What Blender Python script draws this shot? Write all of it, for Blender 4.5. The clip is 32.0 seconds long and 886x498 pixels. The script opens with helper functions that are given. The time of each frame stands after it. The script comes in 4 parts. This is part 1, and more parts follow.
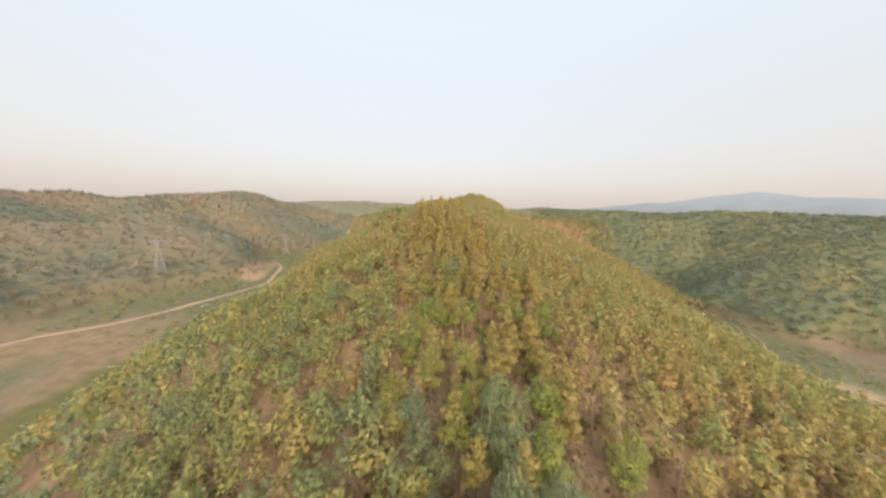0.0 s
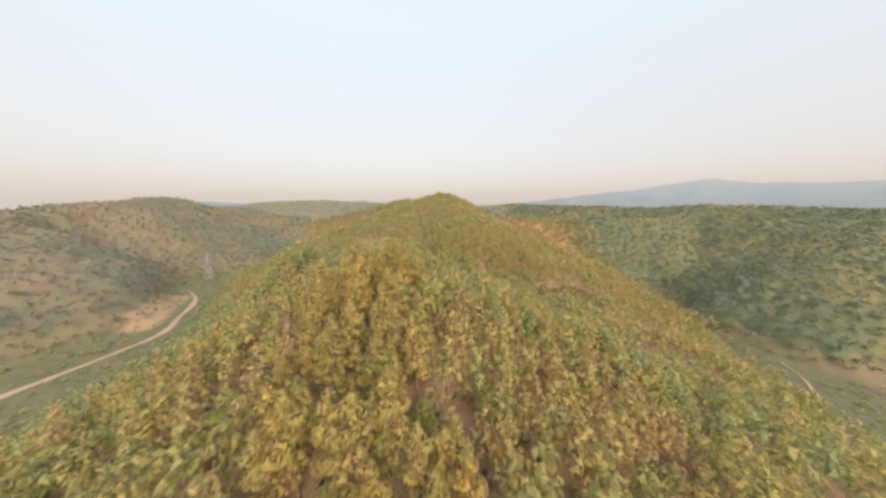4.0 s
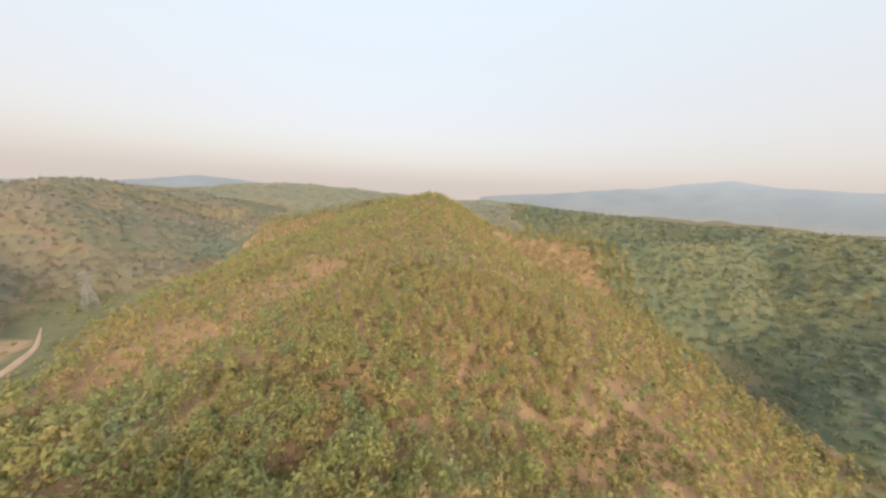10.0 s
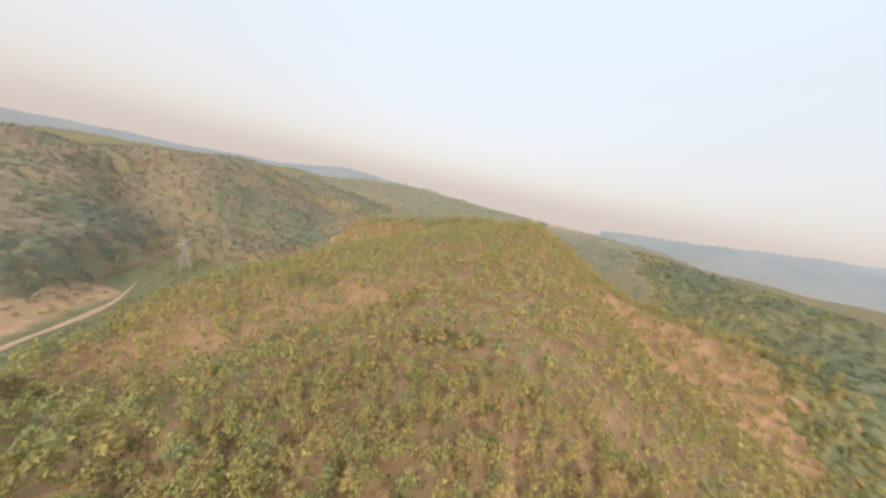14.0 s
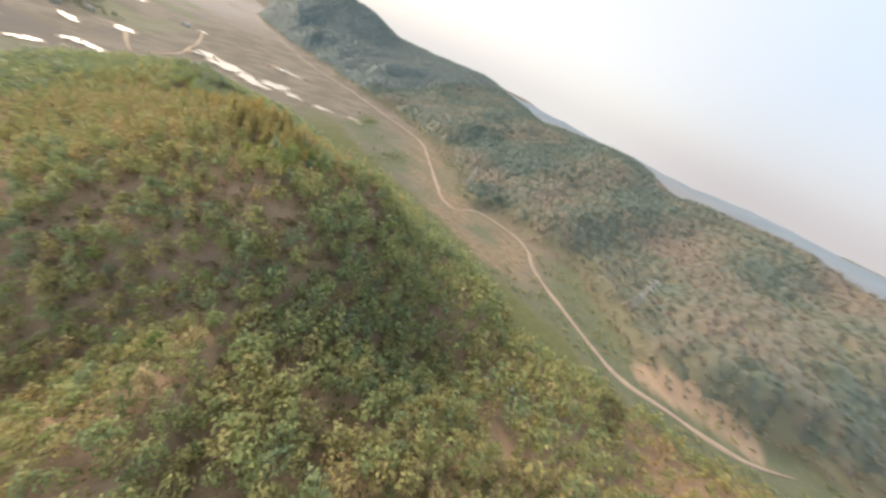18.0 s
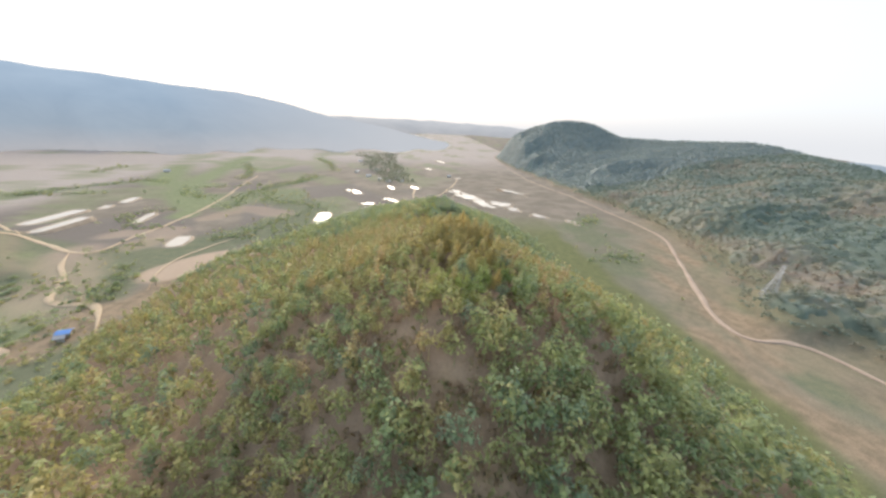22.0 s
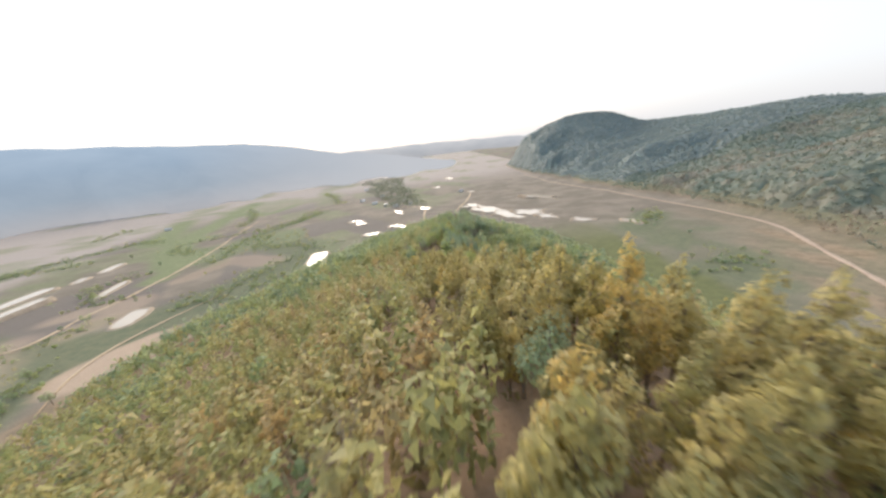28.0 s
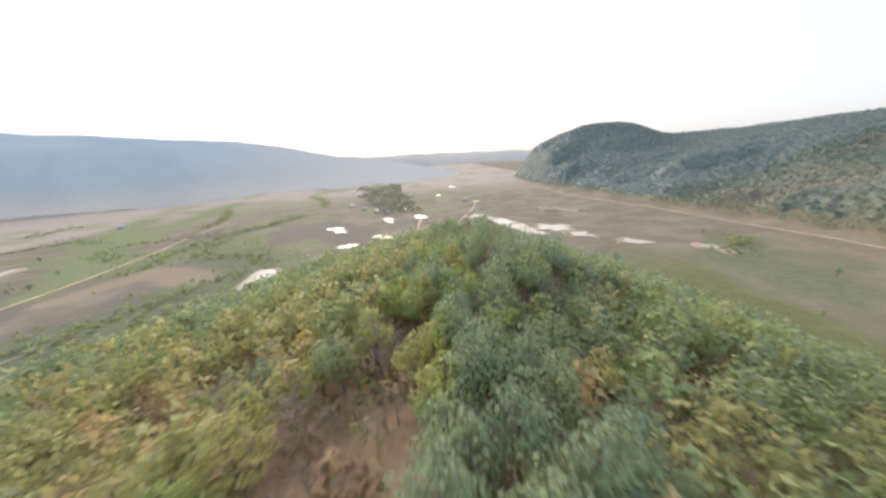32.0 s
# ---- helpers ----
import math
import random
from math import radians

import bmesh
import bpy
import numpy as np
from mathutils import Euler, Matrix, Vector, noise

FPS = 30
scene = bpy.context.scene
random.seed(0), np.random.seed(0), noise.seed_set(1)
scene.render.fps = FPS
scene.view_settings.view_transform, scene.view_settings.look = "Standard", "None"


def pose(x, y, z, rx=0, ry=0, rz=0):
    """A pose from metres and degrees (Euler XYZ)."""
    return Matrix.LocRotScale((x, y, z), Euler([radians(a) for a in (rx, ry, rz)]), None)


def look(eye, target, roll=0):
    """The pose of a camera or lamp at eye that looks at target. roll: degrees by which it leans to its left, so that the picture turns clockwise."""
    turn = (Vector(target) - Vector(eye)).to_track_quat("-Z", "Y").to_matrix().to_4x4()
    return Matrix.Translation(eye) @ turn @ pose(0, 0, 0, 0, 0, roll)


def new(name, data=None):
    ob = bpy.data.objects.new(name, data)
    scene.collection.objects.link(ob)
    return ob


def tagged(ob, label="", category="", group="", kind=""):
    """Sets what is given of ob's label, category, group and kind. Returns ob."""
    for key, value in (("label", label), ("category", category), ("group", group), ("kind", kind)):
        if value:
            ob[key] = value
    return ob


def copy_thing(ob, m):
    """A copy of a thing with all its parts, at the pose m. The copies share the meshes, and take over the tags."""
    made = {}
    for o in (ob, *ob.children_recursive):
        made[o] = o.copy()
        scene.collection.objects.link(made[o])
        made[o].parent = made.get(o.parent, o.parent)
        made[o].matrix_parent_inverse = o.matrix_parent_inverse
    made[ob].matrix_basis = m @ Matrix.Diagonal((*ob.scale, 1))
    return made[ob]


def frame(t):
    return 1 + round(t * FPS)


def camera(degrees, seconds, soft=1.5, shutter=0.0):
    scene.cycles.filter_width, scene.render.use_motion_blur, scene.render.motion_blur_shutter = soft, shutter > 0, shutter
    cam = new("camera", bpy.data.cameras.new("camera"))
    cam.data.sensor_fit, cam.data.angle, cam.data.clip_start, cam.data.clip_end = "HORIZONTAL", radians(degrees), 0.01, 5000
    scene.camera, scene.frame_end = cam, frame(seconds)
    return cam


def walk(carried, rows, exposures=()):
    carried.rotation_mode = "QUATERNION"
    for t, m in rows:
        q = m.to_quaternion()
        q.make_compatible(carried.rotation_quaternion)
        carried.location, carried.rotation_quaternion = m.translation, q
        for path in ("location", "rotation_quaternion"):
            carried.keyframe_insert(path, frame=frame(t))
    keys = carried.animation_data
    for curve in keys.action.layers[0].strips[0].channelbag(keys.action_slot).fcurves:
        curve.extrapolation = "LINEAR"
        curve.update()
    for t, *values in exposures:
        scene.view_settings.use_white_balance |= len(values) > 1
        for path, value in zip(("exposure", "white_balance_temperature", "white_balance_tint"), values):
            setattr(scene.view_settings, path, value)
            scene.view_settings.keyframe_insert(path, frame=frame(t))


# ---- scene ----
cam = camera(112.9, 32.0, soft=2.6, shutter=0.4)
PATH = [
    (0, (0.00, -0.00, 100.00), (-0.090, 19.833, 97.421), 1.30),
    (0.5, (0.25, 6.24, 101.32), (0.353, 26.069, 98.727), 1.11),
    (1, (0.60, 12.31, 102.61), (0.932, 32.140, 100.024), 0.74),
    (1.5, (1.09, 18.55, 104.11), (1.693, 38.374, 101.530), 0.40),
    (2, (1.70, 24.96, 105.63), (2.550, 44.770, 102.996), 0.11),
    (2.5, (2.46, 31.69, 107.15), (3.578, 51.478, 104.473), -0.22),
    (3, (3.43, 38.50, 108.57), (4.778, 58.258, 105.784), -0.34),
    (3.5, (4.58, 45.09, 109.92), (6.141, 64.809, 106.992), -0.40),
    (4, (5.92, 51.60, 111.26), (7.695, 71.287, 108.220), -0.52),
    (4.5, (7.42, 58.21, 112.82), (9.378, 77.857, 109.622), -0.42),
    (6.5, (13.63, 77.30, 120.55), (15.812, 96.794, 116.641), 0.89),
    (7, (15.70, 83.72, 122.00), (17.872, 103.208, 118.068), 1.23),
    (7.5, (17.78, 90.85, 123.37), (19.920, 110.334, 119.419), 1.56),
    (8, (19.78, 98.72, 124.60), (21.868, 118.211, 120.619), 1.85),
    (8.5, (21.73, 106.85, 125.59), (23.754, 126.342, 121.590), 2.07),
    (9, (23.67, 114.92, 126.54), (25.603, 134.420, 122.545), 2.21),
    (9.5, (25.74, 122.71, 127.73), (27.518, 142.228, 123.732), 2.42),
    (10, (27.69, 130.17, 128.94), (29.314, 149.692, 124.913), 2.71),
    (10.5, (29.61, 137.78, 129.86), (30.987, 157.321, 125.824), 3.05),
    (11, (31.62, 145.64, 130.57), (32.661, 165.208, 126.549), 3.46),
    (11.5, (33.76, 153.28, 131.29), (34.295, 172.874, 127.323), 4.14),
    (12, (35.48, 160.04, 132.30), (35.453, 179.651, 128.359), 5.11),
    (12.5, (36.95, 165.99, 133.56), (36.120, 185.583, 129.641), 6.35),
    (13, (38.13, 171.38, 134.78), (36.327, 190.910, 130.866), 7.71),
    (13.5, (39.00, 176.54, 135.78), (35.882, 195.897, 131.837), 9.31),
    (15.5, (37.85, 197.60, 136.82), (22.800, 209.972, 132.320), 24.08),
    (16, (36.41, 201.26, 136.92), (18.653, 208.635, 131.399), 27.63),
    (16.5, (34.11, 203.79, 136.91), (15.376, 205.695, 130.169), 29.66),
    (17, (31.05, 204.64, 137.00), (12.981, 201.689, 128.964), 29.92),
    (17.5, (27.84, 204.24, 137.20), (11.626, 197.105, 127.906), 28.85),
    (18, (24.62, 202.77, 137.19), (11.143, 192.271, 126.806), 25.64),
    (18.5, (21.39, 200.05, 136.49), (10.816, 187.123, 125.480), 20.47),
    (19, (18.52, 196.66, 135.41), (10.362, 182.148, 124.334), 15.02),
    (19.5, (15.96, 192.68, 133.95), (9.591, 177.077, 123.181), 10.71),
    (20, (13.62, 188.31, 132.41), (8.672, 171.834, 122.214), 8.00),
    (20.5, (11.50, 183.90, 130.99), (7.807, 166.699, 121.469), 6.52),
    (21, (9.91, 179.54, 129.68), (7.456, 161.718, 120.933), 5.44),
    (21.5, (8.83, 175.25, 128.70), (7.184, 157.111, 120.438), 4.70),
    (22, (8.16, 171.03, 127.81), (7.209, 152.668, 119.932), 3.84),
    (22.5, (7.70, 166.45, 126.84), (7.249, 147.955, 119.237), 2.95),
    (23, (7.46, 161.32, 125.69), (7.386, 142.758, 118.241), 2.13),
    (23.5, (7.43, 155.81, 124.34), (7.600, 137.212, 116.982), 1.31),
    (24, (7.63, 150.38, 122.91), (7.937, 131.771, 115.587), 0.49),
    (24.5, (7.77, 145.10, 121.57), (8.161, 126.499, 114.238), -0.39),
    (26.5, (6.75, 124.86, 116.49), (7.246, 106.209, 109.291), -4.37),
    (27, (7.18, 118.30, 114.75), (7.636, 99.599, 107.688), -5.05),
    (27.5, (7.55, 110.99, 112.68), (7.966, 92.222, 105.783), -5.48),
    (28, (7.78, 103.05, 110.21), (8.142, 84.206, 103.534), -5.57),
    (28.5, (7.91, 94.24, 107.69), (8.233, 75.305, 101.259), -5.37),
    (29, (7.74, 85.30, 105.16), (8.040, 66.274, 99.017), -4.67),
    (29.5, (7.80, 75.99, 102.65), (8.047, 56.882, 96.735), -3.76),
    (30, (7.82, 66.07, 100.38), (8.091, 46.909, 94.636), -2.61),
    (30.5, (7.88, 55.60, 98.25), (8.148, 36.424, 92.593), -2.00),
    (31, (8.01, 44.67, 96.19), (8.275, 25.502, 90.491), -1.43),
    (31.5, (8.00, 33.62, 93.90), (8.285, 14.478, 88.119), -1.66),
    (32, (7.75, 22.74, 91.29), (7.948, 3.650, 85.339), -2.62),
]
EXPOSURES = [(0.0, 0.0, 7150, 12), (13.0, 0.0, 7000, 12), (17.0, 0.05, 6600, 11), (20.0, 0.08, 5800, 9), (32.0, 0.03, 5900, 10)]
walk(cam, [(t, look(eye, target, roll)) for t, eye, target, roll in PATH], EXPOSURES)

# ---- world and light ----
world = bpy.data.worlds.new("world")
scene.world = world
world.use_nodes = True
SUN_ELEV, SUN_AZ = 28.0, 167.0   # degrees; azimuth clockwise from +y
wn = world.node_tree
sky = wn.nodes.new("ShaderNodeTexSky")
sky.sky_type = "NISHITA"
sky.sun_disc = False
sky.sun_elevation = radians(SUN_ELEV)
sky.sun_rotation = radians(SUN_AZ)
sky.air_density, sky.dust_density, sky.ozone_density = 1.0, 5.0, 1.5
# a milky, smoke-laden air: a veil of light, pinkish low down and pale blue above, over the clear sky's own gradient
clear = wn.nodes["Background"]
clear.inputs["Strength"].default_value = 0.07
wn.links.new(sky.outputs["Color"], clear.inputs["Color"])
veil = wn.nodes.new("ShaderNodeBackground")
height = wn.nodes.new("ShaderNodeSeparateXYZ")
wn.links.new(wn.nodes.new("ShaderNodeTexCoord").outputs["Generated"], height.inputs[0])
fade = wn.nodes.new("ShaderNodeValToRGB")
fade.color_ramp.elements[0].color = (0.635, 0.585, 0.57, 1)
fade.color_ramp.elements[1].position, fade.color_ramp.elements[1].color = 0.5, (0.675, 0.795, 0.88, 1)
wn.links.new(height.outputs["Z"], fade.inputs[0])
# the smoke glows cream towards the sun in the south
toward = wn.nodes.new("ShaderNodeMapRange")
toward.interpolation_type = "SMOOTHSTEP"
toward.inputs["From Min"].default_value, toward.inputs["From Max"].default_value = 0.0, -0.5
wn.links.new(height.outputs["Y"], toward.inputs["Value"])
glow = wn.nodes.new("ShaderNodeMix")
glow.data_type = "RGBA"
glow.inputs[7].default_value = (0.81, 0.765, 0.715, 1)
wn.links.new(toward.outputs[0], glow.inputs[0])
wn.links.new(fade.outputs[0], glow.inputs[6])
wn.links.new(glow.outputs[2], veil.inputs["Color"])
both = wn.nodes.new("ShaderNodeAddShader")
wn.links.new(clear.outputs[0], both.inputs[0])
wn.links.new(veil.outputs[0], both.inputs[1])
wn.links.new(both.outputs[0], wn.nodes["World Output"].inputs["Surface"])

sun_data = bpy.data.lights.new("sun", "SUN")
sun_data.energy, sun_data.angle, sun_data.color = 3.0, radians(40.0), (1.0, 0.82, 0.6)
sun = new("sun", sun_data)
se, sa = radians(SUN_ELEV), radians(SUN_AZ)
sun_dir = Vector((math.sin(sa) * math.cos(se), math.cos(sa) * math.cos(se), math.sin(se)))
sun.matrix_world = look(sun_dir * 800, (0, 0, 0))


# ---- materials ----
def node_material(name):
    m = bpy.data.materials.new(name)
    m.use_nodes = True
    nt = m.node_tree
    return m, nt, nt.nodes["Principled BSDF"]


def mix_rgb(nt, fac, a, b, blend="MIX"):
    n = nt.nodes.new("ShaderNodeMix")
    n.data_type, n.blend_type = "RGBA", blend
    for sock, v in ((n.inputs[0], fac), (n.inputs[6], a), (n.inputs[7], b)):
        if isinstance(v, bpy.types.NodeSocket):
            nt.links.new(v, sock)
        elif isinstance(v, tuple):
            sock.default_value = (*v, 1)
        else:
            sock.default_value = v
    return n.outputs[2]


def ramp(nt, fac, stops):
    n = nt.nodes.new("ShaderNodeValToRGB")
    el = n.color_ramp.elements
    while len(el) < len(stops):
        el.new(0.5)
    for e, (p, c) in zip(el, stops):
        e.position, e.color = p, (*c, 1) if len(c) == 3 else c
    nt.links.new(fac, n.inputs[0])
    return n.outputs[0]


def noise_node(nt, scale, detail=4.0, rough=0.55):
    g = nt.nodes.new("ShaderNodeNewGeometry")
    n = nt.nodes.new("ShaderNodeTexNoise")
    n.inputs["Scale"].default_value, n.inputs["Detail"].default_value = scale, detail
    n.inputs["Roughness"].default_value = rough
    nt.links.new(g.outputs["Position"], n.inputs["Vector"])
    return n.outputs["Fac"]


def attr_node(nt, name):
    n = nt.nodes.new("ShaderNodeAttribute")
    n.attribute_name = name
    return n.outputs["Fac"]


def bump(nt, bsdf, height, strength, dist):
    n = nt.nodes.new("ShaderNodeBump")
    n.inputs["Strength"].default_value, n.inputs["Distance"].default_value = strength, dist
    nt.links.new(height, n.inputs["Height"])
    nt.links.new(n.outputs["Normal"], bsdf.inputs["Normal"])


def leaf_material(name, stops, per_tree="attr", spread=0.16, haze_sheen=0.2, mottle=1.0):
    """Leaves: tree-to-tree tint through a ramp, leaf-to-leaf change, light passing through."""
    m, nt, b = node_material(name)
    if per_tree == "attr":
        tint = attr_node(nt, "tint")
    else:
        tint = nt.nodes.new("ShaderNodeObjectInfo").outputs["Random"]
    col = ramp(nt, tint, stops)
    isl = nt.nodes.new("ShaderNodeNewGeometry").outputs["Random Per Island"]
    vary = ramp(nt, isl, [(0.0, (1 - spread,) * 3), (0.6, (1.0, 1.0, 0.96)), (1.0, (1 + spread, 1 + spread * 0.9, 1 + spread * 0.3))])
    col = mix_rgb(nt, 1.0, col, vary, "MULTIPLY")
    fine = noise_node(nt, 1.7, 3.0, 0.65)
    col = mix_rgb(nt, 1.0, col, ramp(nt, fine, [(0.3, (1 - 0.26 * mottle, 1 - 0.24 * mottle, 1 - 0.2 * mottle)), (0.7, (1 + 0.24 * mottle, 1 + 0.22 * mottle, 1 + 0.16 * mottle))]), "MULTIPLY")
    nt.links.new(col, b.inputs["Base Color"])
    bump(nt, b, fine, 0.5 * mottle, 0.25)
    b.inputs["Roughness"].default_value = 0.55
    b.inputs["Specular IOR Level"].default_value = 0.25
    # this sheen lays a pale veil over the leaves in place of haze
    if haze_sheen:
        b.inputs["Sheen Weight"].default_value = haze_sheen
        b.inputs["Sheen Roughness"].default_value = 0.6
    tr = nt.nodes.new("ShaderNodeBsdfTranslucent")
    nt.links.new(col, tr.inputs["Color"])
    mx = nt.nodes.new("ShaderNodeMixShader")
    mx.inputs[0].default_value = 0.48
    nt.links.new(b.outputs[0], mx.inputs[1])
    nt.links.new(tr.outputs[0], mx.inputs[2])
    nt.links.new(mx.outputs[0], nt.nodes["Material Output"].inputs["Surface"])
    return m


def plain_material(name, base, dark, scale, rough=0.85, relief=0.0):
    m, nt, b = node_material(name)
    n1, n2 = noise_node(nt, scale), noise_node(nt, scale * 9, 2.0)
    c = mix_rgb(nt, ramp(nt, n1, [(0.35, (0, 0, 0)), (0.65, (1, 1, 1))]), dark, base)
    c = mix_rgb(nt, 0.35, c, ramp(nt, n2, [(0.3, tuple(v * 0.7 for v in base)), (0.7, tuple(min(1, v * 1.2) for v in base))]))
    nt.links.new(c, b.inputs["Base Color"])
    b.inputs["Roughness"].default_value = rough
    if relief:
        bump(nt, b, n2, 0.6, relief)
    return m


TEAK = [(0.0, (0.394, 0.353, 0.11)), (0.3, (0.51, 0.42, 0.121)), (0.55, (0.568, 0.465, 0.176)), (0.8, (0.442, 0.392, 0.132)), (1.0, (0.603, 0.443, 0.121))]
BROAD = [(0.0, (0.27, 0.365, 0.112)), (0.35, (0.36, 0.43, 0.112)), (0.7, (0.45, 0.46, 0.13)), (1.0, (0.52, 0.47, 0.175))]
DARK = [(0.0, (0.225, 0.318, 0.195)), (0.5, (0.28, 0.362, 0.19)), (1.0, (0.345, 0.405, 0.18))]
MIXED = [(0.0, (0.215, 0.3, 0.16)), (0.15, (0.25, 0.342, 0.13)), (0.35, (0.35, 0.4, 0.115)), (0.55, (0.44, 0.406, 0.12)), (0.75, (0.505, 0.407, 0.134)), (0.9, (0.513, 0.366, 0.169)), (1.0, (0.567, 0.395, 0.14))]
# far western slope: haze is put into these greyed leaf colours
HAZED_WEST = [(0.0, (0.192, 0.246, 0.198)), (0.3, (0.246, 0.270, 0.204)), (0.6, (0.318, 0.294, 0.222)), (0.85, (0.360, 0.300, 0.234)), (1.0, (0.384, 0.306, 0.240))]


def hazed(stops, amount):
    """Leaf colours mixed towards pale cream: haze put into the base colour."""
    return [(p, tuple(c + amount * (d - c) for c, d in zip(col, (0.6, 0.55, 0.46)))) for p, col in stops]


TEAK, BROAD, DARK, MIXED = hazed(TEAK, 0.1), hazed(BROAD, 0.06), hazed(DARK, 0.12), hazed(MIXED, 0.18)
leaf_teak = leaf_material("teak_leaf", TEAK, "object")
leaf_broad = leaf_material("broad_leaf", BROAD, "object")
leaf_dark = leaf_material("dark_leaf", DARK, "object", 0.14)
leaf_mixed = leaf_material("forest_leaf", MIXED)
leaf_hazed_west = leaf_material("hazed_west_leaf", HAZED_WEST, spread=0.1, haze_sheen=0.3, mottle=0.4)
# northern hills and village grove: haze painted into the leaf colour
leaf_hazy = leaf_material("hazy_leaf", [(0.0, (0.242, 0.275, 0.204)), (0.5, (0.292, 0.297, 0.204)), (1.0, (0.352, 0.314, 0.215))], spread=0.08, haze_sheen=0.3, mottle=0.3)
# eastern hill: greyed greens, with some haze put into the colour
leaf_green = leaf_material("hazed_green_leaf", [(0.0, (0.186, 0.240, 0.162)), (0.4, (0.246, 0.276, 0.162)), (0.75, (0.336, 0.324, 0.168)), (1.0, (0.354, 0.312, 0.186))], spread=0.1, haze_sheen=0.3, mottle=0.4)
# southern hills: the blue-grey of hazy air painted into the leaves
leaf_haze_blue = leaf_material("haze_blue_leaf", [(0, (0.241, 0.302, 0.302)), (0.5, (0.269, 0.319, 0.308)), (1, (0.302, 0.336, 0.308))], spread=0.08, haze_sheen=0.2, mottle=0.3)
leaf_brush = leaf_material("dry_brush_leaf", [(0, (0.24, 0.26, 0.1)), (0.3, (0.3, 0.27, 0.115)), (0.55, (0.33, 0.245, 0.14)), (1, (0.36, 0.24, 0.16))], spread=0.18)
leaf_bright = leaf_material("fresh_leaf", [(0, (0.1, 0.28, 0.03)), (1, (0.15, 0.32, 0.04))], "object")
bark = plain_material("bark", (0.3, 0.24, 0.18), (0.17, 0.13, 0.1), 3.0, 0.9, 0.02)
dry_twig = plain_material("dry_twig", (0.4, 0.31, 0.24), (0.26, 0.19, 0.15), 2.0, 0.9)


# ---- the land ----
def noise_table(seed):
    return np.random.RandomState(seed).rand(128, 128)


TABLES = [noise_table(s) for s in range(8)]


def vnoise(x, y, k=0):
    """Smooth value noise, -1 to 1, one unit a cell."""
    t = TABLES[k % 8]
    x, y = np.asarray(x, float), np.asarray(y, float)
    ix, iy = np.floor(x).astype(int), np.floor(y).astype(int)
    fx, fy = x - ix, y - iy
    fx, fy = fx * fx * (3 - 2 * fx), fy * fy * (3 - 2 * fy)
    a, b = t[ix % 128, iy % 128], t[(ix + 1) % 128, iy % 128]
    c, d = t[ix % 128, (iy + 1) % 128], t[(ix + 1) % 128, (iy + 1) % 128]
    return (a + (b - a) * fx + (c - a) * fy + (a - b - c + d) * fx * fy) * 2 - 1


def fbm(x, y, k=0, octaves=4):
    total, amp, f = 0.0, 0.5, 1.0
    for o in range(octaves):
        total = total + amp * vnoise(np.asarray(x) * f + 17.3 * o, np.asarray(y) * f + 9.1 * o, k + o)
        amp, f = amp * 0.5, f * 2.03
    return total


def smooth(a, b, v):
    s = np.clip((np.asarray(v, float) - a) / (b - a), 0, 1)
    return s * s * (3 - 2 * s)


def base_z(x, y):
    """The valley floor, which falls gently to the south-east."""
    r = np.hypot(x, y)
    sink = smooth(750, 2200, r) * smooth(-500, 300, y - 0.6 * x)   # far land to the north and west, lowered to stay hidden behind the hills in view
    return 29.9 - 0.035 * np.clip(x, -420, 420) + 0.035 * np.clip(y, -520, 480) - 70 * sink


def ridge(x, y, line, p, spur, k):
    """Height over the valley of a ridge along a line of (x, y, z, width to its left, width to its right)."""
    best = np.zeros_like(x)
    wob = 1 + spur * fbm(x / 75, y / 75, k, 3)
    for (x0, y0, z0, l0, r0), (x1, y1, z1, l1, r1) in zip(line, line[1:]):
        dx, dy = x1 - x0, y1 - y0
        t = np.clip(((x - x0) * dx + (y - y0) * dy) / (dx * dx + dy * dy), 0, 1)
        px, py = x0 + t * dx, y0 + t * dy
        d = np.hypot(x - px, y - py)
        side = dx * (y - y0) - dy * (x - x0)
        w = np.where(side > 0, l0 + t * (l1 - l0), r0 + t * (r1 - r0)) * wob
        s = np.sqrt((d / w) ** 2 + 0.0036) - 0.06
        h = (z0 + t * (z1 - z0) - base_z(px, py)) * np.clip(1 - s, 0, 1) ** p
        best = np.maximum(best, h)
    return best


MAIN = [(-4, -150, 28, 62, 62), (-2, -115, 42, 70, 90), (0, -80, 58, 78, 112), (2, -50, 68, 84, 124), (1.5, -15, 73.8, 86, 133),
        (10, 15, 76.4, 88, 140), (6, 35, 77.8, 98, 141), (9, 55, 85, 92, 133), (0.1, 75, 91.5, 95, 135), (-1.5, 95, 95.8, 96, 135), (-2.5, 120, 96.2, 93, 112),
        (9, 140, 86, 88, 132), (9.3, 155, 77, 86, 133), (15.8, 175, 70, 92, 134), (20, 190, 70.2, 100, 132), (25.4, 205, 74.6, 116, 127), (40, 240, 92, 135, 116),
        (44, 290, 98, 165, 152), (43.5, 340, 106.5, 180, 125), (42.2, 390, 115.8, 179, 124), (42, 440, 119, 190, 124), (25, 520, 112, 190, 140), (0, 620, 104, 190, 160)]
GULLIES = [(9.5, 13, [(-32, 172), (-3, 165), (12, 154), (22, 146), (44, 148)]), (7.5, 16, [(44, 140), (62, 118), (88, 132)]),
           (9, 17, [(-26, 284), (-48, 256), (-62, 243), (-90, 236)])]
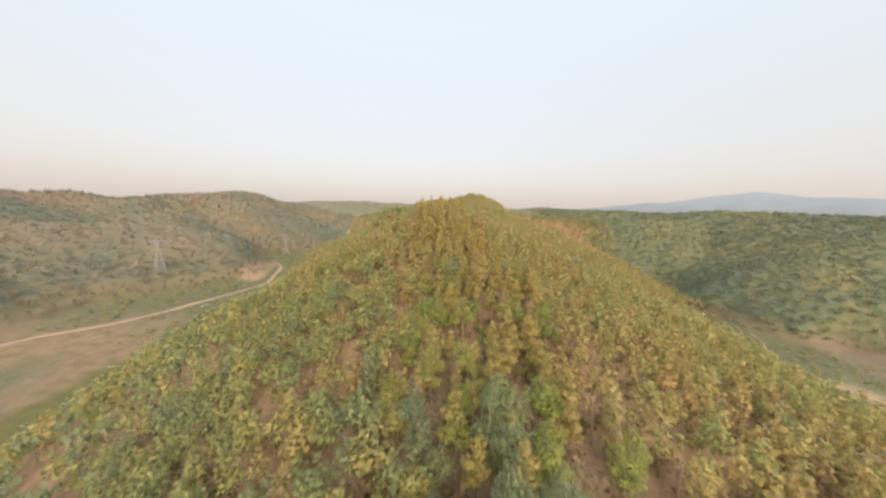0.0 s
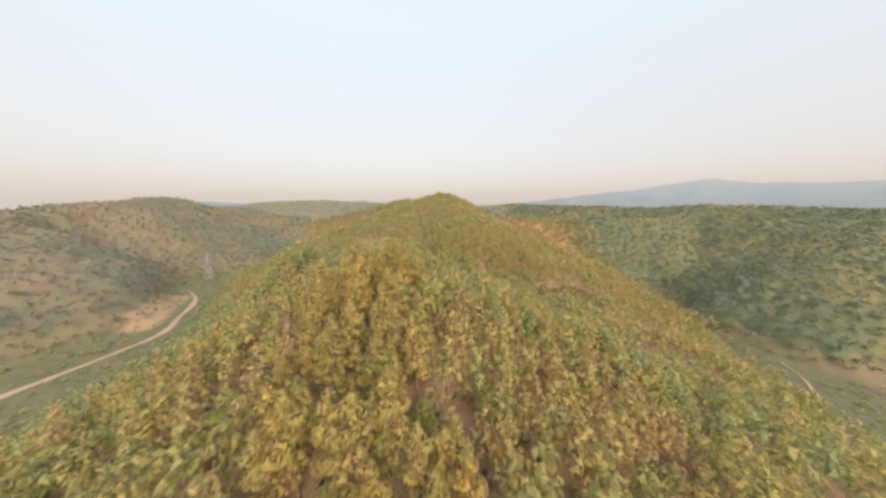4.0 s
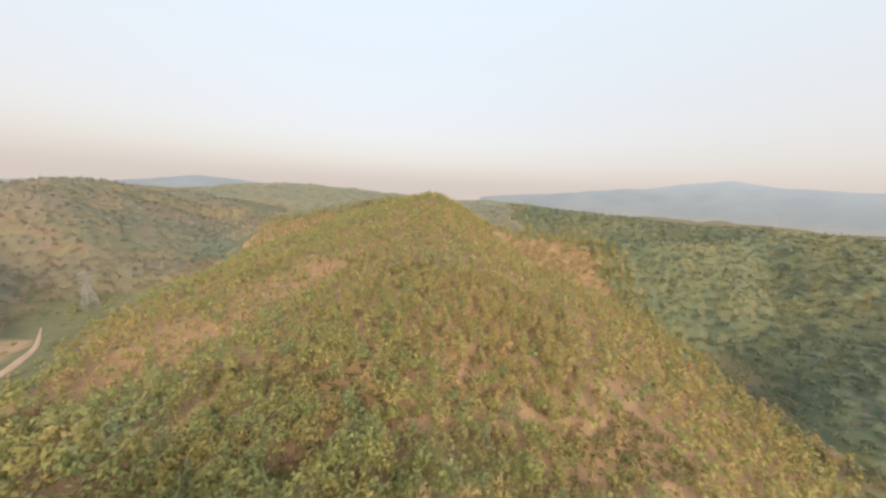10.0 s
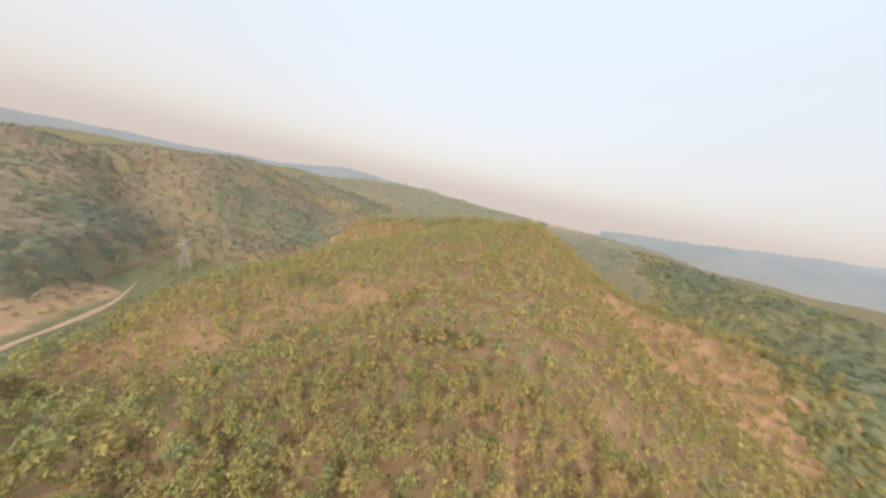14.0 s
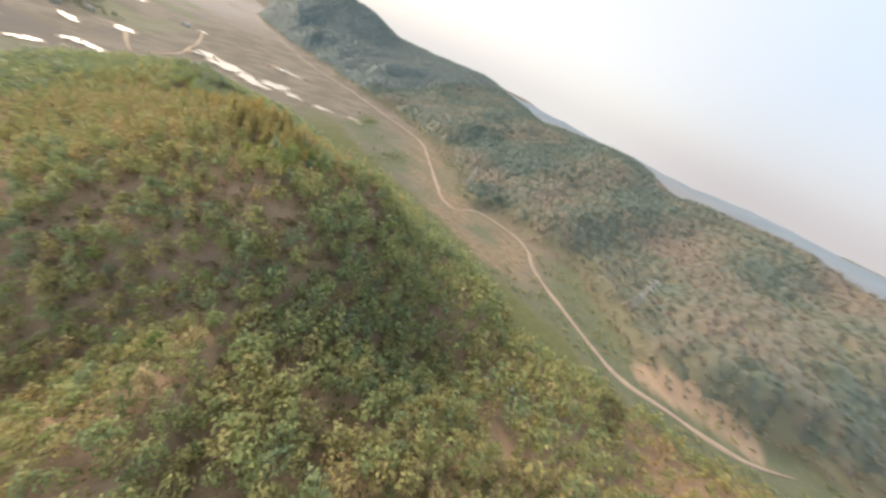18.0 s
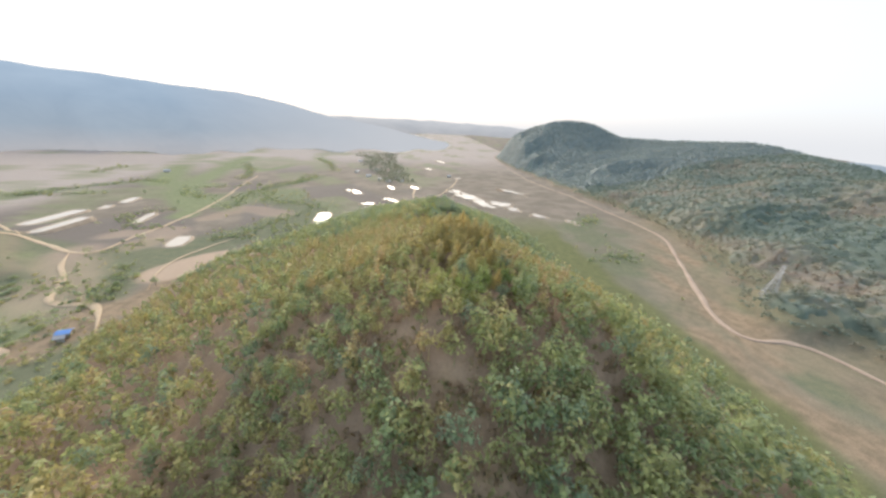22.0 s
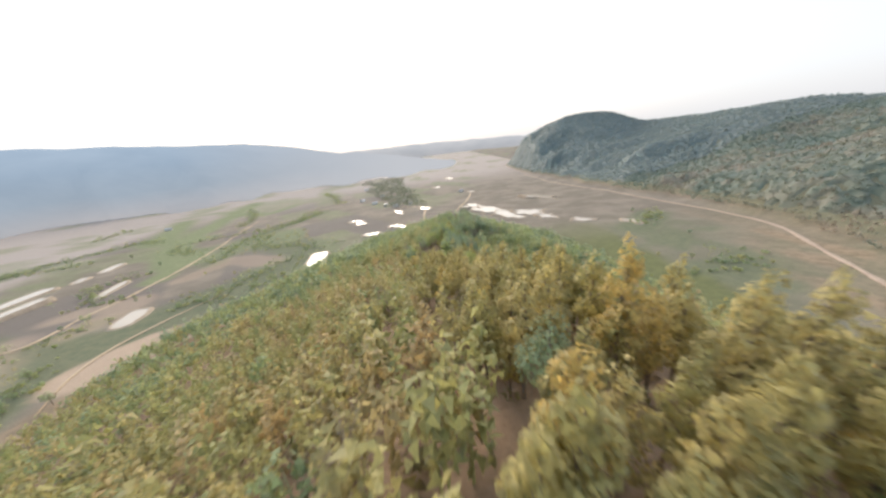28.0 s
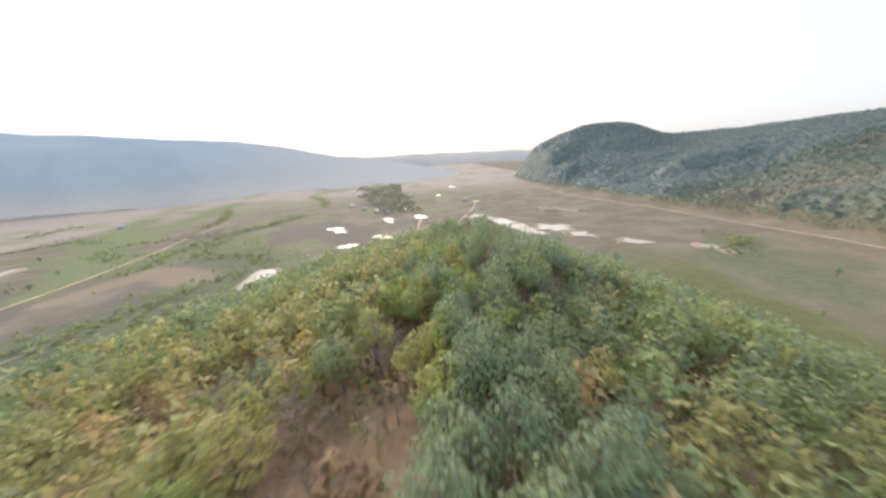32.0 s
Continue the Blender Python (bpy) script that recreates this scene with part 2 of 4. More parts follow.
SPURS = [[(42, 430, 117, 120, 120), (-19.5, 470, 110.8, 119, 120), (-79, 480, 99.5, 108, 110), (-150, 460, 80, 80, 80)],
         [(16, 200, 76, 40, 40), (-18, 208, 69, 40, 40), (-52, 226, 55, 38, 38)],
         [(38, 300, 98, 60, 60), (-39.6, 300, 75.7, 60, 60), (-93, 290, 57, 46, 55)],
         [(4.9, 85, 88, 60, 60), (-22.8, 125, 96.3, 50, 65), (-50, 150, 66, 45, 50)],
         [(40, 390, 110, 90, 90), (109.6, 375, 91.7, 80, 84), (165.4, 355, 88, 80, 70), (250, 350, 92.6, 90, 92), (335, 365, 104, 110, 110)]]
WEST = [(-290, 640, 95, 170, 200), (-314, 447, 120, 150, 260), (-370, 395, 97, 205, 260), (-427, 283, 95, 262, 260), (-463, 240, 113, 292, 260), (-459, 131, 102, 272, 260),
        (-490, 40, 115, 308, 260), (-520, -70, 106, 300, 260), (-557, -170, 96, 318, 260), (-615, -425, 126, 385, 280), (-575, -573, 117, 352, 280),
        (-519, -698, 117, 300, 280), (-428, -749, 154, 235, 280), (-344, -774, 150, 175, 250), (-243, -797, 92, 120, 200), (-160, -815, 30, 90, 150)]
EAST = [(500, 60, 30, 150, 190), (470, 150, 72, 235, 200), (420, 250, 100, 223, 200), (335, 365, 105.6, 146, 200), (265, 470, 100, 85, 200), (195, 580, 108, 110, 200), (140, 700, 100, 140, 200)]


WEST_ROAD = [(-205, -700), (-213, -430), (-226, -320), (-229, -221), (-232, -150), (-226, -100), (-206, -58), (-184, -17), (-160, 26), (-153, 50), (-158, 58), (-170, 60), (-180, 68),
             (-185, 100), (-179, 120), (-162, 142), (-146, 180), (-135, 214), (-141, 240), (-152, 268), (-172, 290)]
EAST_ROAD = [(420, -40), (375, -58), (352, -70), (318, -58), (283, -42), (266, -48), (272, -85), (273, -120), (286, -190), (314, -280), (345, -367), (380, -480)]
EAST_BRANCH = [(283, -42), (262, -18), (244, -3), (228, 14), (218, 26), (206, 30), (192, 30), (178, 40), (166, 52), (158, 62)]
EAST_SPUR = [(352, -70), (420, -108), (517, -164)]
BY_TRACK = [(190, 175), (184, 162), (173, 149), (160, 137), (158, 128), (168, 121), (178, 108), (186, 90)]
POOL_TRACK = [(34, -262), (38, -300), (40, -366), (58, -398), (95, -410)]
PLAIN_TRACK = [(-50, -512), (-38, -430), (-20, -354), (-2, -300), (34, -262)]
SIDE_TRACK = [(-186, 108), (-200, 114), (-216, 118)]
SAND_TRACK = [(176, 14), (190, -8), (196, -32), (190, -62), (178, -95)]
ROAD_Y = np.array([q[1] for q in WEST_ROAD], float)
ROAD_X = np.array([q[0] for q in WEST_ROAD], float)


def line_dist(x, y, pts):
    """Distance from points to a polyline."""
    best = np.full(np.shape(x), 1e9)
    for (x0, y0), (x1, y1) in zip(pts, pts[1:]):
        dx, dy = x1 - x0, y1 - y0
        t = np.clip(((x - x0) * dx + (y - y0) * dy) / (dx * dx + dy * dy + 1e-9), 0, 1)
        best = np.minimum(best, np.hypot(x - x0 - t * dx, y - y0 - t * dy))
    return best


def land_z(x, y):
    x, y = np.asarray(x, float), np.asarray(y, float)
    h = ridge(x, y, MAIN, 0.86, 0.1, 0)
    for n, s in enumerate(SPURS):
        h = np.maximum(h, ridge(x, y, s, 1.0, 0.2, n))
    hw = ridge(x, y, WEST, 0.85, 0.2, 2)
    u = np.clip(hw / 62, 0, 1)
    hw = hw + 4 * u * (1 - u) * (13 * vnoise((y + 0.25 * x) / 46, x / 190, 6) + 5 * fbm(x / 40, y / 40, 1, 2))   # spurs and gullies run down the slope
    foot = np.interp(y, ROAD_Y, ROAD_X)
    hw = hw * np.maximum(smooth(3, 45, foot - x), smooth(300, 340, y))
    he = ridge(x, y, EAST, 0.9, 0.2, 4)
    u = np.clip(he / 60, 0, 1)
    he = he + 4 * u * (1 - u) * 9 * vnoise((y - 0.3 * x) / 50, x / 170, 3)
    north = smooth(520, 900, y) * (1 - smooth(1300, 2000, y)) * (48 + 30 * fbm(x / 260, y / 260, 5, 4))
    h = np.maximum(np.maximum(h, hw), np.maximum(he, north))
    for depth, w, line in GULLIES:
        h = h - depth * smooth(0, 14, h) * np.exp(-(line_dist(x, y, line) / w) ** 2)
    rough = smooth(1, 22, h)
    h = h + rough * (2.6 * fbm(x / 34, y / 34, 3, 3) + 7.0 * fbm(x / 95, y / 95, 6, 2) * smooth(120, 260, np.abs(x)))
    flat = 1 - smooth(0, 5, h)
    return base_z(x, y) + h + flat * 0.5 * fbm(x / 22, y / 22, 1, 3)


def axis(lo, hi, step, reach, grow):
    a = list(np.arange(lo, hi + 0.1, step))
    s, v = step, hi
    up = []
    while v < reach:
        s *= grow
        v += s
        up.append(v)
    s, v, dn = step, lo, []
    while v > -reach:
        s *= grow
        v -= s
        dn.append(v)
    return np.array(dn[::-1] + a + up)


gx, gy = axis(-240, 240, 3.6, 4400, 1.055), axis(-260, 480, 3.6, 4400, 1.05)
GX, GY = np.meshgrid(gx, gy)
GZ = land_z(GX, GY)


def mesh_from(name, verts, faces_flat, size, material, attrs=(), normals=None):
    """A mesh from arrays: all faces with `size` corners; normals, where given, are the soft normals of its points."""
    me = bpy.data.meshes.new(name)
    v, f = np.ascontiguousarray(verts, np.float32), np.ascontiguousarray(faces_flat, np.int32).ravel()
    n = len(f) // size
    me.vertices.add(len(v))
    me.vertices.foreach_set("co", v.ravel())
    me.loops.add(len(f))
    me.loops.foreach_set("vertex_index", f)
    me.polygons.add(n)
    me.polygons.foreach_set("loop_start", np.arange(0, n * size, size, dtype=np.int32))
    for key, val in attrs:
        at = me.attributes.new(key, "FLOAT", "POINT")
        at.data.foreach_set("value", np.ascontiguousarray(val, np.float32))
    me.update(calc_edges=True)
    if normals is not None:
        at = me.attributes.new("custom_normal", "FLOAT_VECTOR", "POINT")
        at.data.foreach_set("vector", np.ascontiguousarray(normals, np.float32).ravel())
    me.materials.append(material)
    return me


def above(x, y):
    return land_z(x, y) - base_z(x, y)


# what covers the ground: grass in the western valley, washed soil beside the road, fields in the plain
H0 = GZ - base_z(GX, GY)
valley = 1 - smooth(1.5, 5.0, H0)
to_road = line_dist(GX, GY, WEST_ROAD)
west_side = (1 - smooth(-60, -30, GX)) * smooth(-200, -90, GY)
wob = 9 * fbm(GX / 30, GY / 30, 2, 3)
grass = valley * west_side * (1 - smooth(-4, 6, -124 - GX + wob))
soil = valley * west_side * (1 - grass) * (1 - smooth(14, 34, to_road + 1.8 * wob)) * (0.42 + 0.55 * smooth(-0.1, 0.3, fbm(GX / 16, GY / 40, 3, 3)))
cut = (1 - smooth(5, 9, line_dist(GX, GY, [(-152, 224), (-160, 246), (-166, 272)]) + 0.3 * wob)) * (GX < -146)
sandy = valley * (1 - smooth(13, 18, line_dist(GX, GY, [(186, -12), (172, -32), (154, -44)]) + 0.5 * wob))
sandy = np.maximum(sandy, 0.8 * (1 - smooth(5, 11, np.hypot(GX - 176, (GY - 112) / 1.6) + 0.3 * wob)))
sandy = np.maximum(sandy, 0.55 * valley * (1 - smooth(8, 26, line_dist(GX, GY, EAST_BRANCH[:6]) + wob)))
# strips of crops, set askew, some green, some bare
fu, fv = (GX * 0.82 + GY * 0.57) / 46, (GY * 0.82 - GX * 0.57) / 105
patch = noise_table(77)[np.floor(fu + 0.2 * vnoise(fv, fu, 2)).astype(int) % 128, np.floor(fv).astype(int) % 128]
plain = valley * (1 - west_side) * smooth(60, 150, GX + 0.35 * np.maximum(0, -150 - GY))
green_strip = 1 - smooth(16, 30, line_dist(GX, GY, [(300, -195), (360, -250), (420, -330), (500, -550), (560, -760)]) + 0.8 * wob)
for w, pts in ((26, [(400, -350), (470, -345), (600, -560)]), (15, [(285, -150), (313, -236), (352, -247)]), (16, [(595, -650), (410, -556), (390, -636)])):
    green_strip = np.maximum(green_strip, 1 - smooth(w - 6, w + 4, line_dist(GX, GY, pts) + 0.7 * wob))
field_mask = np.maximum(plain * (patch > 0.7) * (0.5 + 0.5 * fbm(GX / 20, GY / 20, 2, 2)), valley * green_strip)
scrub_zone = valley * (1 - smooth(16, 36, line_dist(GX, GY, [(250, 10), (218, -15), (186, -88), (150, -125), (150, -200), (215, -240), (240, -300)]) + wob))
scrub_zone = np.maximum(scrub_zone, valley * west_side * (1 - grass) * (0.45 + 0.55 * smooth(-0.1, 0.2, fbm(GX / 22, GY / 30, 5, 3))))
for w, pts in ((16, [(246, -17), (247, -44), (216, -38)]), (20, [(304, -21), (254, 6), (229, 32), (203, 38)]), (15, [(261, -187), (285, -298), (272, -373), (250, -483)]), (18, [(387, -287), (332, -249), (320, -250)]),
               (14, [(543, -213), (545, -251), (533, -304), (512, -365), (464, -346)]), (18, [(194, -82), (177, -107), (170, -149), (151, -176)]), (14, [(-150, -130), (-190, -170)]), (12, [(-128, -40), (-165, -52)])):
    scrub_zone = np.maximum(scrub_zone, valley * (1 - smooth(w - 5, w + 8, line_dist(GX, GY, pts) + wob)))
sandy = np.maximum(sandy, 0.5 * valley * (1 - smooth(10, 20, line_dist(GX, GY, [(289, -89), (253, -103), (248, -61)]) + wob)))
sandy = np.maximum(sandy, 0.4 * valley * (1 - smooth(9, 17, line_dist(GX, GY, [(250, -144), (244, -198), (182, -166)]) + wob)))
stubble_haze = valley * (1 - smooth(90, 170, line_dist(GX, GY, [(560, -80), (620, -200), (660, -330), (700, -480)]) + 3 * wob)) * smooth(440, 520, GX + 2 * wob)
for w, pts in ((9, [(213, 19), (189, 23), (201, 8), (199, 1)]), (9, [(196, 55), (209, 40), (204, 36)]), (9, [(259, -36), (254, -56), (246, -67)]), (14, [(358, -60), (303, -47)]), (7, [(255, 3), (243, 12)])):
    scrub_zone = np.maximum(scrub_zone, valley * (1 - smooth(w - 3, w + 5, line_dist(GX, GY, pts) + 0.6 * wob)))
soil = np.maximum(soil, 0.9 * valley * (1 - smooth(8, 17, line_dist(GX, GY, [(-132, 60), (-131, 81), (-133, 98), (-143, 122), (-145, 145), (-140, 161)]) + 0.6 * wob)) * (0.6 + 0.4 * smooth(-0.15, 0.15, fbm(GX / 9, GY / 16, 4, 3))))
scrub_zone = scrub_zone * (1 - 0.8 * (GX < -100) * soil)
red_soil = valley * (1 - smooth(8, 17, line_dist(GX, GY, [(180, 65), (178, 52), (183, 36), (170, 32), (168, 10), (160, -10)]) + 0.6 * wob))
scrub_zone = scrub_zone * (1 - red_soil)
soil = np.maximum(soil, red_soil)
# the plain pales with distance: haze put into the ground colour
stubble_haze = np.maximum(stubble_haze, valley * smooth(480, 900, np.hypot(GX - 60, GY + 60) + 4 * wob) * (GX > -300))
scrub_zone = np.maximum(scrub_zone, valley * smooth(90, 110, GX) * (1 - smooth(190, 220, GX)) * smooth(30, 70, GY + wob))
upper = valley * west_side * smooth(120, 165, GY + 2 * wob)
soil, scrub_zone = soil * (1 - upper), np.maximum(scrub_zone, upper * (1 - grass))
SPUR_TOP = [(16, 197), (-6, 204), (-28, 213)]
GLADES = [(5, [(-2, 296), (-14, 290)]), (5, [(-60, 313), (-73, 306)]), (4, [(8, 183), (2, 180)]), (2.6, [(-8, 128), (-6, 125)]), (2.6, [(2, 140), (4, 137)]), (2.8, [(-2, 150), (0, 147)]), (2.6, [(12, 131), (14, 128)]),
          (2.4, [(-4, 104), (-1, 101)]), (2.2, [(8, 43), (10, 41)]), (5, [(30, 262), (16, 268)]), (4, [(52, 170), (58, 164)]), (4, [(68, 190), (76, 186)])]
drygrass = 1 - smooth(6, 12, line_dist(GX, GY, SPUR_TOP) + 0.4 * wob)
for r, line in GLADES:
    drygrass = np.maximum(drygrass, 0.8 * (1 - smooth(0.6 * r, 1.5 * r, line_dist(GX, GY, line) + 0.2 * wob)))
wooded = smooth(1.5, 5, H0) * np.maximum(np.maximum(1 - smooth(-175, -130, GX), smooth(165, 200, GX)), smooth(440, 520, GY))
# far southern slopes: the ground colour carries the same blue-grey haze
hazed_wood = smooth(4, 12, H0) * (1 - smooth(-420, -300, GY))
dark_field = plain * (patch < 0.3)


def ground_material():
    m, nt, b = node_material("ground")
    n1, n2, n3 = noise_node(nt, 0.035), noise_node(nt, 0.22), noise_node(nt, 1.6, 3.0)
    litter = mix_rgb(nt, ramp(nt, n2, [(0.35, (0, 0, 0)), (0.65, (1, 1, 1))]), (0.265, 0.185, 0.122), (0.355, 0.247, 0.165))
    plough = mix_rgb(nt, ramp(nt, n1, [(0.4, (0, 0, 0)), (0.6, (1, 1, 1))]), (0.185, 0.155, 0.12), (0.245, 0.205, 0.16))
    meadow = mix_rgb(nt, ramp(nt, n2, [(0.3, (0, 0, 0)), (0.7, (1, 1, 1))]), (0.12, 0.13, 0.06), (0.165, 0.165, 0.075))
    green = mix_rgb(nt, ramp(nt, n2, [(0.3, (0, 0, 0)), (0.7, (1, 1, 1))]), (0.16, 0.18, 0.095), (0.23, 0.24, 0.13))
    scrub = mix_rgb(nt, ramp(nt, n2, [(0.3, (0, 0, 0)), (0.7, (1, 1, 1))]), (0.115, 0.135, 0.08), (0.18, 0.18, 0.105))
    washed = mix_rgb(nt, ramp(nt, n2, [(0.35, (0, 0, 0)), (0.6, (1, 1, 1))]), (0.21, 0.16, 0.105), (0.3, 0.225, 0.15))
    c = litter
    c = mix_rgb(nt, attr_node(nt, "wooded"), c, (0.2, 0.185, 0.12))
    # blue-grey haze tint under the southern woods
    c = mix_rgb(nt, attr_node(nt, "hazed_wood"), c, (0.22, 0.26, 0.23))
    c = mix_rgb(nt, attr_node(nt, "drygrass"), c, (0.35, 0.245, 0.15))
    c = mix_rgb(nt, attr_node(nt, "valley"), c, plough)
    c = mix_rgb(nt, attr_node(nt, "tilled"), c, (0.17, 0.145, 0.125))
    c = mix_rgb(nt, attr_node(nt, "stubble_haze"), c, (0.36, 0.305, 0.265))
    c = mix_rgb(nt, attr_node(nt, "scrub"), c, scrub)
    c = mix_rgb(nt, attr_node(nt, "field"), c, green)
    c = mix_rgb(nt, attr_node(nt, "soil"), c, washed)
    c = mix_rgb(nt, attr_node(nt, "grass"), c, meadow)
    c = mix_rgb(nt, attr_node(nt, "sand"), c, (0.41, 0.31, 0.225))
    c = mix_rgb(nt, attr_node(nt, "cut"), c, (0.42, 0.3, 0.21))
    c = mix_rgb(nt, 0.4, c, ramp(nt, n3, [(0.3, (0.35, 0.35, 0.35)), (0.7, (0.65, 0.65, 0.65))]), "OVERLAY")
    nt.links.new(c, b.inputs["Base Color"])
    b.inputs["Roughness"].default_value = 0.95
    b.inputs["Specular IOR Level"].default_value = 0.1
    bump(nt, b, n3, 0.5, 0.4)
    return m


ground_mat = ground_material()
nx, ny = len(gx), len(gy)
ii = (np.arange(ny - 1)[:, None] * nx + np.arange(nx - 1)[None, :]).ravel()
quads = np.stack([ii, ii + 1, ii + nx + 1, ii + nx], 1)
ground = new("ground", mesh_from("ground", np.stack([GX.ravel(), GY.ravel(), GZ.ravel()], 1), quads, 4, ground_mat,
                                 (("valley", valley.ravel()), ("field", field_mask.ravel()), ("soil", soil.ravel()), ("grass", grass.ravel()), ("sand", sandy.ravel()), ("cut", cut.ravel()), ("wooded", wooded.ravel()), ("hazed_wood", hazed_wood.ravel()), ("drygrass", drygrass.ravel()), ("stubble_haze", stubble_haze.ravel()), ("scrub", 0.85 * scrub_zone.ravel()), ("tilled", 0.8 * dark_field.ravel()))))
ground.data.polygons.foreach_set("use_smooth", np.ones(len(quads), bool))
tagged(ground, "hilly ground with brown leaf litter and dry fields", "ground", kind="structure")


def ground_at(x, y):
    """Height of the ground sheet itself."""
    x, y = np.atleast_1d(np.asarray(x, float)), np.atleast_1d(np.asarray(y, float))
    i, j = np.clip(np.searchsorted(gx, x) - 1, 0, nx - 2), np.clip(np.searchsorted(gy, y) - 1, 0, ny - 2)
    fx, fy = (x - gx[i]) / (gx[i + 1] - gx[i]), (y - gy[j]) / (gy[j + 1] - gy[j])
    return (GZ[j, i] * (1 - fx) + GZ[j, i + 1] * fx) * (1 - fy) + (GZ[j + 1, i] * (1 - fx) + GZ[j + 1, i + 1] * fx) * fy


# ---- roads and water ----
def curve_points(pts, step=3.0):
    """A smooth line through points (Catmull-Rom)."""
    p = [np.array(q, float) for q in pts]
    p = [2 * p[0] - p[1]] + p + [2 * p[-1] - p[-2]]
    out = []
    for a, b, c, d in zip(p, p[1:], p[2:], p[3:]):
        n = max(2, int(np.linalg.norm(c - b) / step))
        for t in np.arange(n) / n:
            out.append(0.5 * (2 * b + (c - a) * t + (2 * a - 5 * b + 4 * c - d) * t * t + (3 * b - a - 3 * c + d) * t ** 3))
    out.append(p[-2])
    return np.array(out)


def ribbon(name, pts, width, material, lift, label, k, step=3.0):
    """A track laid on the ground: a low crowned strip with worn, uneven edges."""
    c = curve_points(pts, step)
    d = np.gradient(c, axis=0)
    d /= np.linalg.norm(d, axis=1)[:, None] + 1e-9
    nrm = np.stack([-d[:, 1], d[:, 0]], 1)
    s = np.arange(len(c))
    w = width * (1 + 0.3 * vnoise(s * 0.23, s * 0 + 3, k) + 0.15 * vnoise(s * 0.9, s * 0 + 8, k))
    w = w * (0.25 + 0.75 * smooth(0, 14, np.minimum(s, len(c) - 1 - s)))
    off = 0.25 * width * vnoise(s * 0.15, s * 0 + 5, k + 1)
    cols = []
    for u, h in ((-0.5, -0.25), (-0.32, 0.0), (0.0, 0.05), (0.32, 0.0), (0.5, -0.25)):
        q = c + nrm * (w * u + off)[:, None]
        cols.append(np.column_stack([q, ground_at(q[:, 0], q[:, 1]) + lift + h]))
    v = np.stack(cols, 1).reshape(-1, 3)
    i = (np.arange(len(c) - 1)[:, None] * 5 + np.arange(4)[None, :]).ravel()
    me = mesh_from(name, v, np.stack([i, i + 1, i + 6, i + 5], 1), 4, material)
    me.polygons.foreach_set("use_smooth", np.ones(len(i), bool))
    return tagged(new(name, me), label, "dirt road", kind="structure")


dirt = plain_material("dirt_road", (0.43, 0.325, 0.24), (0.33, 0.24, 0.18), 0.15, 0.95, 0.05)
pale_dirt = plain_material("sand_road", (0.5, 0.38, 0.25), (0.4, 0.29, 0.185), 0.15, 0.95, 0.05)
ribbon("road", WEST_ROAD, 3.1, dirt, 0.45, "winding pale reddish dirt road along the valley", 1)
ribbon("road", EAST_ROAD, 3.5, pale_dirt, 0.5, "pale sandy dirt road across the fields", 2)
ribbon("road", EAST_BRANCH, 3.3, pale_dirt, 0.55, "sandy dirt track branching off to the blue roofed shed", 3)
ribbon("road", EAST_SPUR, 2.7, pale_dirt, 0.45, "dirt track past the fish ponds", 4)
ribbon("road", BY_TRACK, 2.4, pale_dirt, 0.4, "pale dirt path at the foot of the wooded hill", 5)
ribbon("road", SAND_TRACK, 2.0, pale_dirt, 0.5, "narrow track beside the bare sand flat", 6)

ribbon("road", POOL_TRACK, 3.0, pale_dirt, 0.45, "pale track between the pools", 7)
ribbon("road", PLAIN_TRACK, 2.6, pale_dirt, 0.45, "faint pale track across the dry plain", 1)
ribbon("road", SIDE_TRACK, 2.6, dirt, 0.6, "short reddish side track into the woods", 2)


def water_material():
    m, nt, b = node_material("water")
    b.inputs["Base Color"].default_value = (0.5, 0.42, 0.32, 1)
    b.inputs["Roughness"].default_value = 0.08
    b.inputs["Specular IOR Level"].default_value = 0.8
    b.inputs["IOR"].default_value = 1.33
    bump(nt, b, noise_node(nt, 2.5, 2.0), 0.05, 0.05)
    return m


water_mat = water_material()
bank_mat = plain_material("pond_bank", (0.4, 0.32, 0.23), (0.28, 0.21, 0.15), 0.3, 0.95, 0.05)


